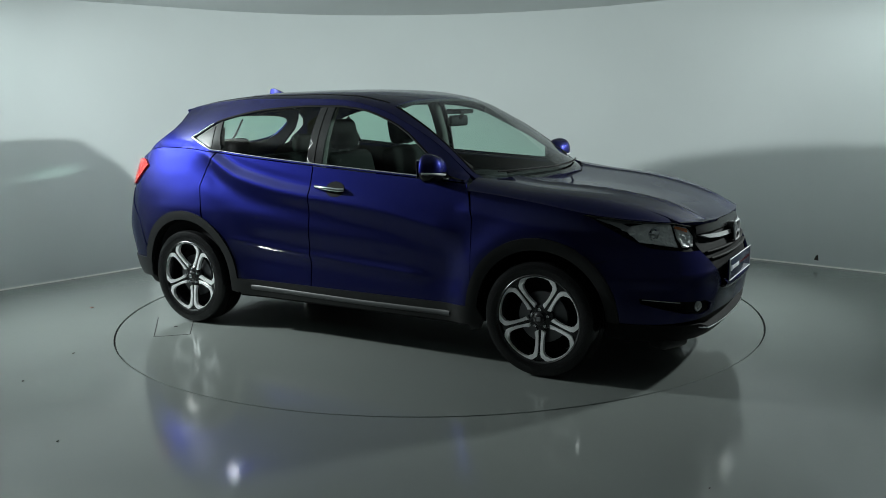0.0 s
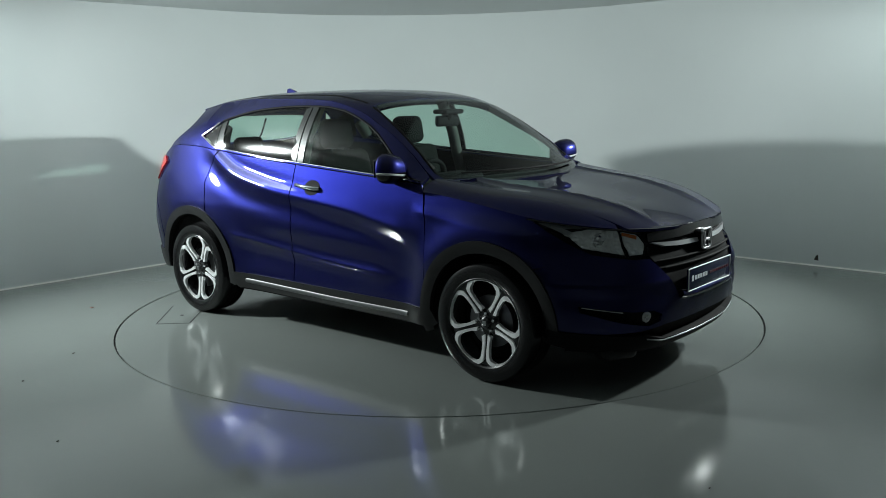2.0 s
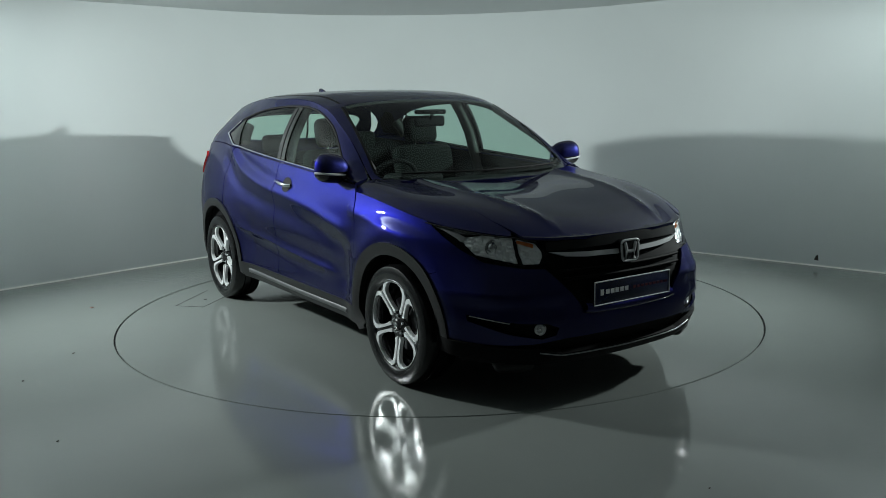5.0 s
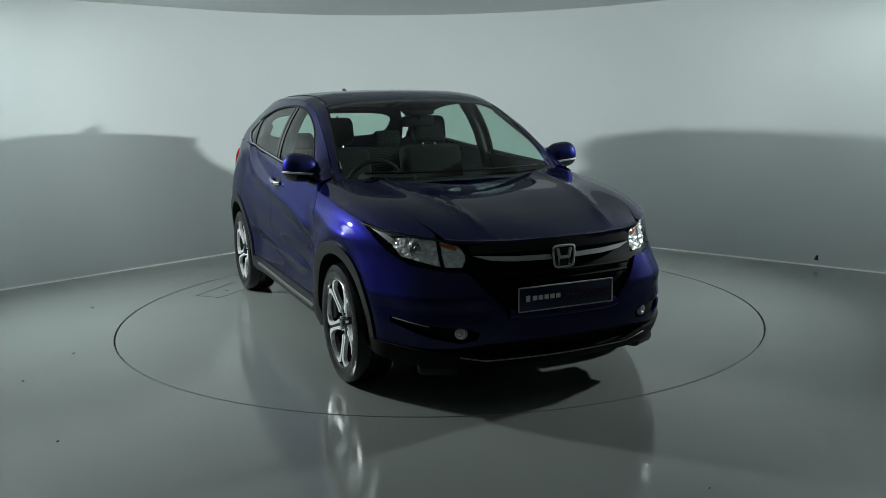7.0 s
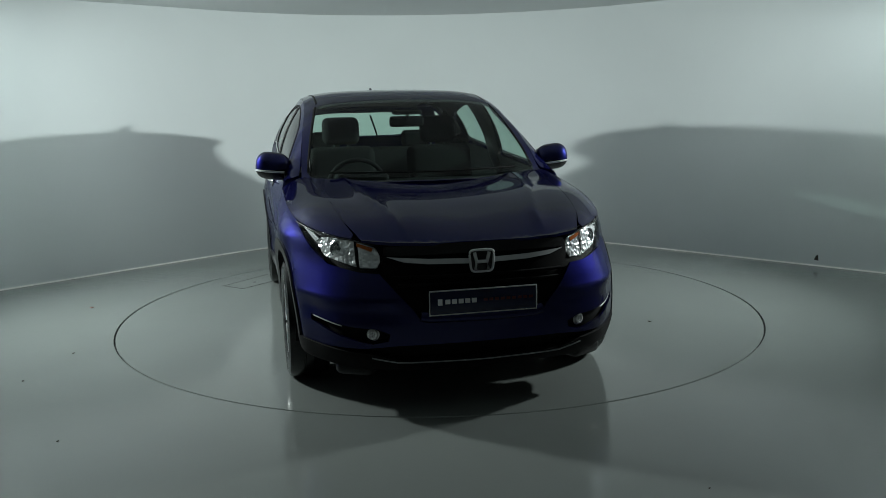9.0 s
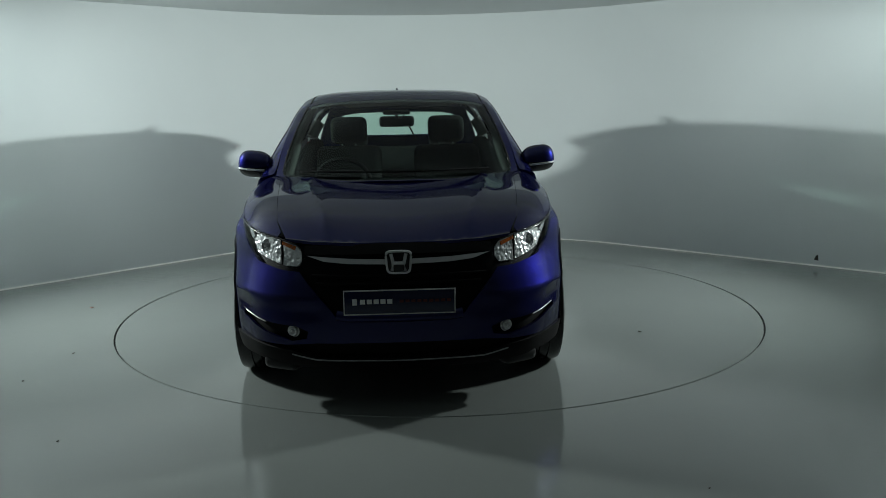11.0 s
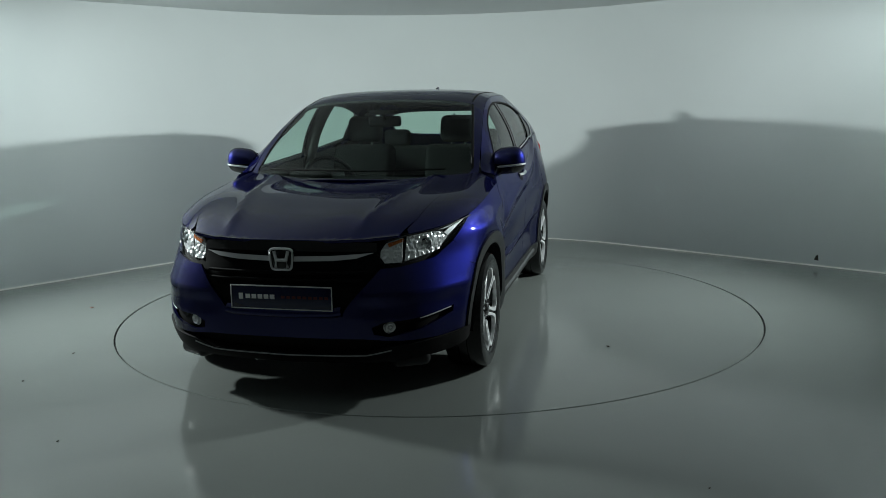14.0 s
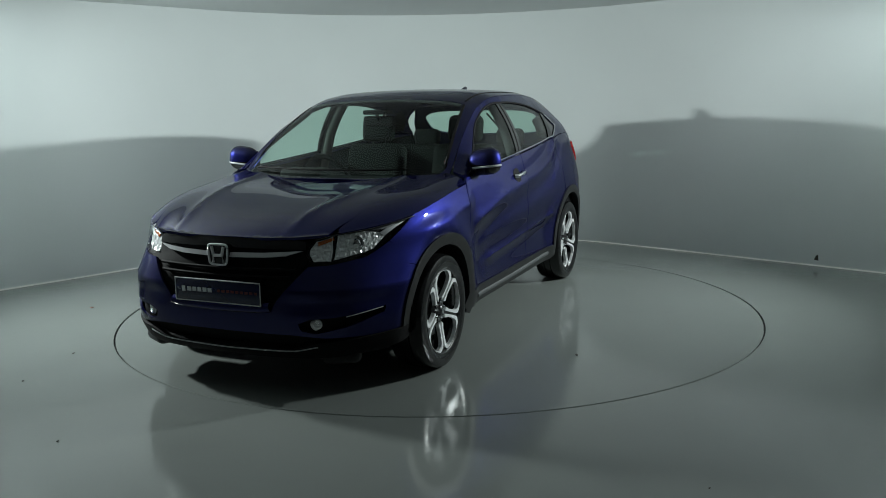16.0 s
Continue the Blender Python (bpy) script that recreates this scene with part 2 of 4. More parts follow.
REAR = -2.61  # rear axle
XF, XR, NF, NR = -0.6, -2.1, 4.8, 5.0  # where the plan starts to round, and how squarely
front_x = curve((0.15, 0.70), (0.25, 0.79), (0.35, 0.825), (0.5, 0.835), (0.62, 0.83), (0.74, 0.80), (0.85, 0.765), (1.0, 0.70), (1.3, 0.6))
rear_x = curve((0.15, -3.30), (0.35, -3.42), (0.6, -3.475), (0.8, -3.43), (1.0, -3.38), (1.2, -3.32), (1.45, -3.25))
width = curve((0.15, 0.80), (0.25, 0.845), (0.35, 0.862), (0.5, 0.868), (0.7, 0.884), (0.78, 0.886), (0.85, 0.880), (0.9, 0.873), (1.0, 0.850), (1.1, 0.822), (1.25, 0.782), (1.45, 0.74))


swoop = curve((-2.6, 1.19), (-2.45, 1.16), (-2.3, 1.085), (-2.14, 1.017), (-1.95, 0.973), (-1.74, 0.937), (-1.5, 0.91), (-1.1, 0.868), (-0.94, 0.847), (-0.7, 0.80), (-0.4, 0.74))
low_crease = curve((-2.3, 0.63), (-2.05, 0.598), (-1.5, 0.545), (-1.1, 0.515), (-0.6, 0.485))
wing_crease = curve((-0.6, 0.90), (-0.36, 0.873), (-0.1, 0.838), (0.1, 0.816), (0.4, 0.795))


def relief(x, z):
    """Swells over the wheels, hollow doors and the creases of the flank."""
    r1, r2 = np.hypot(x, z - 0.33), np.hypot(x - REAR, z - 0.33)
    d = 0.028 * np.exp(-((r1 - 0.44) / 0.10) ** 2) + 0.019 * np.exp(-((r2 - 0.43) / 0.13) ** 2)
    door = smooth(-2.25, -1.95, x) * smooth(-0.35, -0.6, x)
    d = d - 0.022 * door * np.exp(-((z - 0.52) / 0.15) ** 2)
    zc = swoop(x)
    ridge = smooth(-2.62, -2.35, x) * smooth(-0.42, -0.62, x)
    crest = lambda h, soft, wide: np.exp(-(np.sqrt(h * h + soft * soft) - soft) / wide)
    d = d + ridge * (0.016 * crest(z - zc, 0.016, 0.045) - 0.016 * np.exp(-((z - zc + 0.11) / 0.07) ** 2) - 0.010 * smooth(-1.2, -1.9, x) * np.exp(-((z - zc - 0.07) / 0.04) ** 2))
    d = d + 0.018 * crest(z - low_crease(x), 0.006, 0.035) * smooth(-0.62, -0.85, x) * smooth(-2.25, -2.05, x)
    d = d + 0.012 * crest(z - wing_crease(x), 0.012, 0.040) * smooth(-0.52, -0.38, x) * smooth(0.35, 0.1, x)
    return d * (1 - smooth(edge_z(x) - 0.09, edge_z(x) - 0.005, z) * smooth(-0.75, -0.5, x))


def sweep(z):
    """How far the nose draws back towards its corners."""
    return 0.055 + 0.115 * smooth(0.48, 0.76, z)


def plan_table():
    t = np.linspace(0, pi / 2, 400)
    yf = 0.88 * np.sin(t) ** (2 / NF)
    xf = XF + (0.83 - XF) * (np.cos(t) ** (2 / NF) - 0.08 * (yf / 0.88) ** 2)
    a = np.concatenate([[0], np.cumsum(np.hypot(np.diff(xf), np.diff(yf)))])
    xr = XR + (-3.45 - XR) * np.sin(t) ** (2 / NR)
    yr = 0.88 * np.cos(t) ** (2 / NR)
    b = np.concatenate([[0], np.cumsum(np.hypot(np.diff(xr), np.diff(yr)))])
    return t, a, b


PT, PA, PB = plan_table()
QF = PA[-1]            # way along the plan from the nose to the straight flank
QR = QF + (XF - 0.08 * 1.43 - XR)    # ... to where the tail begins to round
QE = QR + PB[-1]       # ... to the middle of the tail


def shell(q, z, out=0.0):
    """A place on the lower body: q metres round from the nose (right side positive), z up."""
    q, z = np.broadcast_arrays(np.asarray(q, float), np.asarray(z, float))
    s, q = np.where(q < 0, 1.0, -1.0), np.abs(q)
    w = width(z)
    tf = np.interp(np.minimum(q, QF), PA, PT)
    tr = np.interp(np.clip(q - QR, 0, None), PB, PT)
    x0 = XF - sweep(z) * (front_x(z) - XF)
    x = np.where(q <= QF, XF + (front_x(z) - XF) * (np.cos(tf) ** (2 / NF) - sweep(z) * np.sin(tf) ** (4 / NF)), np.where(q < QR, x0 + (XR - x0) * (q - QF) / (QR - QF), XR + (rear_x(z) - XR) * np.sin(tr) ** (2 / NR)))
    y = np.where(q <= QF, w * np.sin(tf) ** (2 / NF), np.where(q < QR, w, w * np.cos(tr) ** (2 / NR)))
    side = smooth(0.35, 0.75, y)
    y = y + (relief(x, z) + out) * side
    shelf = 0.016 * np.exp(-np.abs(z - 0.575) / 0.05) * smooth(0.25, 0.5, q) * smooth(1.15, 0.85, q) - 0.012 * np.exp(-((z - 0.50) / 0.04) ** 2) * smooth(0.3, 0.5, q) * smooth(1.1, 0.85, q)
    y = y + shelf * side
    x = x + (out + shelf) * (1 - side) * np.where(q < 2, 1, -1)
    return np.stack([x, s * y, z], -1)


def qx(x, z):
    """How far round the plan the flank reaches x."""
    x, z = np.broadcast_arrays(np.asarray(x, float), np.asarray(z, float))
    f = (x - XF) / (front_x(z) - XF)
    x0 = XF - sweep(z) * (front_x(z) - XF)
    lo, hi = np.zeros_like(f), np.full_like(f, pi / 2)
    for _ in range(30):
        t = (lo + hi) / 2
        far = np.cos(t) ** (2 / NF) - sweep(z) * np.sin(t) ** (4 / NF) > f
        lo, hi = np.where(far, t, lo), np.where(far, hi, t)
    cr = np.clip((x - XR) / (rear_x(z) - XR), 0, 1) ** (NR / 2)
    return np.where(x > x0, np.interp(lo, PT, PA), np.where(x > XR, QF + (QR - QF) * (x0 - x) / (x0 - XR), QR + np.interp(np.arcsin(cr), PT, PB)))


def qy(y, z):
    """How far round the plan the nose reaches y (signed: right side positive)."""
    y, z = np.broadcast_arrays(np.asarray(y, float), np.asarray(z, float))
    return -np.sign(y) * np.interp(np.arcsin(np.clip(np.abs(y) / width(z), 0, 1) ** (NF / 2)), PT, PA)


# upper body
belt = curve((0.4, 0.97), (-0.4, 1.03), (-0.84, 1.058), (-1.57, 1.106), (-2.0, 1.138), (-2.39, 1.172), (-2.7, 1.196), (-2.9, 1.198), (-3.1, 1.155), (-3.3, 1.08))
top_line = curve((-0.05, 1.0), (-0.16, 1.012), (-0.5, 1.212), (-0.8, 1.392), (-1.0, 1.486), (-1.15, 1.525), (-1.4, 1.557), (-1.7, 1.565), (-2.1, 1.562), (-2.5, 1.535), (-2.9, 1.472), (-3.1, 1.425), (-3.5, 1.36))
rail_y = curve((-0.3, 0.745), (-0.5, 0.732), (-0.8, 0.695), (-1.1, 0.656), (-1.5, 0.632), (-2.0, 0.612), (-2.5, 0.580), (-3.0, 0.54), (-3.3, 0.50))


def top(x, y):
    """Height of windscreen and roof."""
    bow = (0.18 + 0.15 * smooth(-0.9, -0.4, x)) * smooth(-1.6, -0.9, x) * y * y
    return top_line(x + bow) - 0.055 * y * y * smooth(-0.2, -0.9, x) - 0.042 * (np.abs(y) / 0.64) ** 8 * smooth(-0.6, -1.2, x)


def rail(x):
    return top(x, rail_y(x))


def flank(x, z, s=-1, out=0.0):
    """A place on the window band, between belt and roof rail."""
    x, z = np.broadcast_arrays(np.asarray(x, float), np.asarray(z, float))
    zb, zr = belt(x), np.maximum(rail(x), belt(x) + 0.02)
    v = np.clip((z - zb) / (zr - zb), -0.3, 1.0)
    yb = np.abs(shell(qx(x, zb), zb)[..., 1]) - 0.004
    y = yb + (rail_y(x) - yb) * v + 0.030 * 4 * np.clip(v, 0, 1) * (1 - np.clip(v, 0, 1)) + out
    return np.stack([x, s * y, z], -1)


hood_c = curve((-0.6, 1.09), (-0.15, 1.018), (0.2, 0.985), (0.5, 0.935), (0.72, 0.885), (0.85, 0.86))
edge_z = curve((-0.6, 1.005), (-0.3, 0.98), (0.0, 0.938), (0.25, 0.893), (0.5, 0.859), (0.7, 0.831), (0.85, 0.816))


def bonnet(x, y, out=0.0):
    """A place on bonnet and wing tops."""
    x, y = np.broadcast_arrays(np.asarray(x, float), np.asarray(y, float))
    ze = edge_z(x)
    w = width(ze)
    rho = ((np.abs(y) / w) ** NF + (np.clip(x - XF + sweep(ze) * (front_x(ze) - XF) * (y / w) ** 2, 0, None) / (front_x(ze) - XF)) ** NF) ** (1 / NF)
    rise = 1 - np.clip(rho, 0, 1) ** 12
    z = ze + (hood_c(x) - ze) * rise
    yc = 0.50 - 0.16 * smooth(-0.2, 0.8, x)
    z = z + 0.013 * np.exp(-(np.sqrt((np.abs(y) - yc) ** 2 + 0.0001) - 0.01) / 0.03) * smooth(0.80, 0.55, x) - 0.012 * smooth(yc, 0.0, np.abs(y)) * smooth(0.8, 0.4, x)
    return np.stack([x, y, z + out], -1)


# ---- panels cut from these surfaces ----
def dense(poly, step=0.03):
    out = []
    for a, b in zip(poly, poly[1:] + poly[:1]):
        n = max(1, int(math.hypot(b[0] - a[0], b[1] - a[1]) / step))
        out += [(a[0] + (b[0] - a[0]) * k / n, a[1] + (b[1] - a[1]) * k / n) for k in range(n)]
    return out


def inset(poly, d):
    area = sum(a[0] * b[1] - b[0] * a[1] for a, b in zip(poly, poly[1:] + poly[:1]))
    sgn = 1 if area > 0 else -1
    out = []
    for i, b in enumerate(poly):
        a, c = poly[i - 1], poly[(i + 1) % len(poly)]
        u, w = Vector((b[0] - a[0], b[1] - a[1])), Vector((c[0] - b[0], c[1] - b[1]))
        if u.length < 1e-9 or w.length < 1e-9:
            out.append(b)
            continue
        u.normalize(), w.normalize()
        n1, n2 = Vector((-u.y, u.x)) * sgn, Vector((-w.y, w.x)) * sgn
        n = n1 + n2
        n = n / max(0.4, n.dot(n1)) if n.length > 1e-6 else n1
        out.append((b[0] + n.x * d, b[1] + n.y * d))
    return out


def inside(pts, poly):
    x, y = pts[:, 0], pts[:, 1]
    c = np.zeros(len(pts), bool)
    for (ax, ay), (bx, by) in zip(poly, poly[1:] + poly[:1]):
        if ay != by:
            c ^= ((ay > y) != (by > y)) & (x < (bx - ax) * (y - ay) / (by - ay) + ax)
    return c


def cut(poly, holes, step):
    """Triangles that fill an outline less its holes."""
    loops = [dense(poly, step)] + [dense(h, step) for h in holes]
    pts, edges = [], []
    for lp in loops:
        n0 = len(pts)
        pts += lp
        edges += [(n0 + i, n0 + (i + 1) % len(lp)) for i in range(len(lp))]
    arr = np.array(loops[0])
    (x0, y0), (x1, y1) = arr.min(0), arr.max(0)
    gx, gy = np.meshgrid(np.arange(x0 + step / 2, x1, step), np.arange(y0 + step / 2, y1, step))
    gx = gx + (np.arange(gx.shape[0]) % 2 * step / 2)[:, None]
    g = np.stack([gx.ravel(), gy.ravel()], 1)
    keep = inside(g, loops[0])
    for h in loops[1:]:
        keep &= ~inside(g, h)
    rim = np.array(pts)
    g = g[keep]
    if len(g):
        d = np.min(np.hypot(g[:, None, 0] - rim[None, :, 0], g[:, None, 1] - rim[None, :, 1]), 1)
        g = g[d > step * 0.45]
    allp = [Vector(q) for q in pts] + [Vector(q) for q in g]
    vs, _, fs, *_ = delaunay_2d_cdt(allp, edges, [], 0, 1e-7)
    vs = np.array([tuple(v) for v in vs])
    fs = np.array([f for f in fs if len(f) == 3])
    c = vs[fs].mean(1)
    k = inside(c, loops[0])
    for h in loops[1:]:
        k &= ~inside(c, h)
    return vs, fs[k]


def sheet(name, poly, where, material, parent, label="", holes=(), gap=0.0018, depth=0.014, step=0.035, even=True):
    """A panel on a surface: cut to its outline, with edges turned inwards."""
    poly = inset(dense(list(poly), step), gap) if gap else list(poly)
    vs, fs = cut(poly, [list(h) for h in holes], step)
    p3 = where(vs[:, 0], vs[:, 1])
    tri = p3[fs]
    nrm = np.cross(tri[:, 1] - tri[:, 0], tri[:, 2] - tri[:, 0])
    ctr = np.array([-1.3, 0, 0.75])
    if (nrm * (tri.mean(1) - ctr)).sum() < 0:
        fs, nrm = fs[:, ::-1], -nrm
    vn = np.zeros_like(p3)
    for i in range(3):
        np.add.at(vn, fs[:, i], nrm)
    vn /= np.maximum(np.linalg.norm(vn, axis=1, keepdims=True), 1e-12)
    if even:
        u, w, e = vs[:, 0], vs[:, 1], 0.006
        sn = np.cross(where(u + e, w) - where(u - e, w), where(u, w + e) - where(u, w - e))
        sn /= np.maximum(np.linalg.norm(sn, axis=1, keepdims=True), 1e-15)
        k = (sn * vn).sum(1)
        vn = np.where((np.abs(k) > 0.75)[:, None], sn * np.sign(k)[:, None], vn)
    used = {}
    for f in fs:
        for a, b in ((f[0], f[1]), (f[1], f[2]), (f[2], f[0])):
            used[(a, b)] = 1
    rim = [(a, b) for a, b in used if (b, a) not in used]
    verts, faces = list(p3), [tuple(f) for f in fs]
    if depth:
        back = {}
        for a, b in rim:
            for k in (a, b):
                if k not in back:
                    back[k] = len(verts)
                    verts.append(p3[k] - vn[k] * depth)
            faces.append((b, a, back[a], back[b]))
    me = mesh_of(name, verts, faces, material, True, 40)
    if even:
        loops = [tuple(vn[i]) for f in fs for i in f]
        for p in list(me.polygons)[len(fs):]:
            loops += [tuple(p.normal)] * 4
        me.normals_split_custom_set(loops)
    return obj(name, me, parent, label)


def strip(name, pts, where, material, parent, label="", w=0.01, h=0.006):
    """A raised trim line along a path on a surface."""
    pts = np.array(pts, float)
    t = np.linspace(0, len(pts) - 1, max(8, 6 * len(pts)))
    a, b = np.interp(t, range(len(pts)), pts[:, 0]), np.interp(t, range(len(pts)), pts[:, 1])
    d = np.stack([np.gradient(a), np.gradient(b)], 1)
    d /= np.linalg.norm(d, axis=1, keepdims=True)
    n = np.stack([-d[:, 1], d[:, 0]], 1)
    rows = [where(a + n[:, 0] * w * k, b + n[:, 1] * w * k) for k in (-0.5, -0.3, 0, 0.3, 0.5)]
    mid = rows[2]
    tan = np.gradient(mid, axis=0)
    nr = np.cross(tan, rows[4] - rows[0])
    nr /= np.maximum(np.linalg.norm(nr, axis=1, keepdims=True), 1e-9)
    if (nr * (mid - np.array([-1.3, 0, 0.6]))).sum() < 0:
        nr = -nr
    verts = np.concatenate([r + nr * k for r, k in zip(rows, (-0.002, h * 0.8, h, h * 0.8, -0.002))])
    m = len(a)
    faces = [(i * m + j, i * m + j + 1, (i + 1) * m + j + 1, (i + 1) * m + j) for i in range(4) for j in range(m - 1)]
    me = mesh_of(name, verts, faces, material, True, 60)
    return obj(name, me, parent, label)


def arch(cx, r, a0, a1, n=24, sx=1.0):
    """Points on a wheel arch, angles from the front over the top, in degrees."""
    return [(cx + sx * r * cos(radians(a0 + (a1 - a0) * k / n)), 0.33 + r * sin(radians(a0 + (a1 - a0) * k / n))) for k in range(n + 1)]


def on_side(s):
    return lambda x, z: shell(-s * qx(x, z), z)


def build_body(car):
    R_OUT, R_IN = 0.408, 0.358
    for s in (-1, 1):
        side = on_side(s)
        # wing: flank and top in one panel
        front_edge = [(0.425, 0.784), (0.38, 0.74), (0.36, 0.66)]
        fa = arch(0, R_OUT, 48, 172)
        zs = lambda x: float(edge_z(x))
        top_pts = [(x, zs(x) + 0.0004) for x in np.linspace(-0.42, 0.235, 12)]
        poly = [(-0.405, 0.36)] + [(-0.40, 0.6), (-0.39, 0.85)] + top_pts + [(0.34, 0.833)] + front_edge + [q for q in fa]
        sheet("front_wing", poly, side, PAINT, car, gap=0.0008, depth=0.010, step=0.016)
        tops = [(-0.44, s * 0.72), (-0.40, s * 0.70), (-0.2, s * 0.682), (0.2, s * 0.642), (0.5, s * 0.605), (0.60, s * 0.575)]
        rim = []
        for x in np.linspace(0.62, -0.44, 24):
            ze = float(edge_z(x))
            rim.append((x, s * (abs(float(shell(qx(x, ze), ze)[1])) - 0.0005)))
        sheet("wing_top", tops + rim, bonnet, PAINT, car, gap=0.0, depth=0.006, step=0.016)
        # doors
        fd = [(-0.41, 0.345), (-0.40, 0.6), (-0.395, 0.85), (-0.43, 0.985)] + [(x, float(belt(x)) - 0.004) for x in np.linspace(-0.45, -1.53, 14)] + [(-1.535, 0.9), (-1.55, 0.6), (-1.56, 0.345)]
        door = sheet("front_door", fd, side, PAINT, car, step=0.013)
        ra = arch(REAR, R_OUT, 2, 62, 16)
        rd = [(-1.565, 0.345), (-1.555, 0.6), (-1.54, 0.9)] + [(x, float(belt(x)) - 0.004) for x in np.linspace(-1.535, -2.36, 12)] + [(-2.44, 1.06), (-2.47, 0.95), (-2.45, 0.85)] + ra[::-1]
        rdoor = sheet("rear_door", rd, side, PAINT, car, step=0.013)
        # rear quarter
        rq = [(-2.37, float(belt(-2.37)) - 0.004)] + [(x, float(belt(x)) - 0.002) for x in np.linspace(-2.42, -3.06, 14)] + [(-3.15, 1.125), (-3.106, 1.056), (-3.22, 0.93), (-3.20, 0.80), (-3.12, 0.70), (-3.045, 0.52)] + arch(REAR, R_OUT, 152, 64, 20) + [(-2.455, 0.85), (-2.475, 0.95), (-2.445, 1.06)]
        sheet("rear_quarter_panel", rq, side, PAINT, car, step=0.016)
        # tail lamp
        tl = [(-3.03, 1.075), (-3.09, 1.115), (-3.16, 1.12), (-3.27, 1.08), (-3.30, 1.0), (-3.30, 0.91), (-3.20, 0.935)]
        sheet("tail_lamp", tl, lambda x, z: shell(-s * qx(x, z), z, 0.016), RED, car, "red tail lamp lens", depth=0.034)
        # dark cladding: arches and sill
        def outer(x, z):
            return shell(-s * qx(x, z), z, 0.010)
        for cx, a0, a1, r0, r1 in ((0.0, -6, 196, 0.434, R_IN + 0.010), (REAR, -10, 170, 0.450, R_IN + 0.032)):
            ring = arch(cx, r0, a0, a1, 30) + arch(cx, r1, a1, a0, 30)
            sheet("wheel_arch_trim", ring, outer, CLAD, car, "black plastic wheel arch trim", gap=0, depth=0.05)
        sl = [(-0.37, 0.35), (-2.19, 0.35), (-2.20, 0.30), (-2.14, 0.245), (-0.36, 0.245), (-0.33, 0.27)]
        sheet("sill_trim", sl, outer, CLAD, car, "black plastic sill cladding", gap=0)
        # soft highlight of the sill put in as a lighter raised strip
        strip("sill_highlight", [(-0.55, 0.29), (-1.2, 0.288), (-2.05, 0.30)], outer, SILLGREY, car, "grey strip for the highlight along the sill", w=0.034, h=0.007)
        # window band
        band = lambda x, z: flank(x, z, s)
        inner = lambda x, z: flank(x, z, s, -0.008)
        wt = curve((-0.55, 1.045), (-0.70, 1.158), (-0.95, 1.325), (-1.1, 1.39), (-1.23, 1.43), (-1.45, 1.458), (-1.68, 1.460), (-2.0, 1.445), (-2.24, 1.413), (-2.45, 1.36), (-2.62, 1.255))
        bl = lambda x: float(belt(x)) + 0.012
        w1 = [(x, bl(x)) for x in np.linspace(-0.62, -1.47, 10)] + [(x, float(wt(x))) for x in np.linspace(-1.46, -0.60, 16)]
        w2 = [(x, bl(x)) for x in np.linspace(-1.60, -2.33, 9)] + [(-2.36, 1.27)] + [(x, float(wt(x))) for x in np.linspace(-2.38, -1.585, 12)]
        w3 = [(-2.415, bl(-2.415)), (-2.60, 1.262), (-2.44, 1.352)]
        sheet("front_side_window", w1, inner, GLASS, door, "green-tinted side window", gap=0, depth=0)
        sheet("rear_side_window", w2, inner, GLASS, rdoor, "green-tinted side window", gap=0, depth=0)
        sheet("quarter_trim", w3, inner, GLOSSBLACK, car, "black corner panel with hidden door handle", gap=0.004)
        pil = [(-1.475, bl(-1.475)), (-1.595, bl(-1.595)), (-1.58, float(wt(-1.58)) - 0.003), (-1.465, float(wt(-1.465)) - 0.003)]
        sheet("door_pillar", pil, lambda x, z: flank(x, z, s, -0.003), GLOSSBLACK, car, "gloss black centre pillar", gap=0.001)
        strip("pillar_gap", [(-1.535, bl(-1.53)), (-1.525, 1.45)], lambda x, z: flank(x, z, s, -0.002), MATTBLACK, car, w=0.008, h=0.002)
        pil2 = [(-2.335, bl(-2.335)), (-2.41, bl(-2.41)), (-2.43, 1.35), (-2.385, 1.375), (-2.365, 1.27)]
        sheet("rear_pillar_trim", pil2, lambda x, z: flank(x, z, s, -0.003), GLOSSBLACK, car, "gloss black window pillar", gap=0.001)
        rl = [(x, float(rail(x)) - 0.001) for x in np.linspace(-0.47, -2.82, 50)]
        bt = [(-2.825, 1.365), (-2.86, 1.315), (-2.94, 1.26), (-3.02, 1.21)] + [(x, float(belt(x)) + 0.0) for x in np.linspace(-3.06, -0.455, 30)]
        hole = [(x, bl(x) - 0.002) for x in np.linspace(-0.57, -2.42, 20)] + [(-2.62, 1.264)] + [(x, float(wt(x)) + 0.004) for x in np.linspace(-2.47, -0.57, 34)]
        sheet("upper_side_frame", rl + bt, band, PAINT, car, holes=[hole], gap=0.001, depth=0.02, step=0.03)
        strip("belt_trim", [(x, bl(x) - 0.002) for x in np.linspace(-0.56, -2.42, 12)], band, CHROME, car, "bright chrome window line", w=0.009, h=0.004)
        strip("corner_trim", [(-2.42, bl(-2.42) - 0.001), (-2.52, 1.225), (-2.625, 1.266)], band, CHROME, car, "bright chrome window corner line", w=0.010, h=0.004)
        strip("corner_trim", [(-2.625, 1.266), (-2.55, 1.305), (-2.46, 1.358)], band, CHROME, car, "bright chrome window corner line", w=0.010, h=0.004)
        strip("window_seal", [(x, float(wt(x)) + 0.002) for x in np.linspace(-0.57, -2.44, 24)], band, MATTBLACK, car, "black window seal", w=0.012, h=0.003)
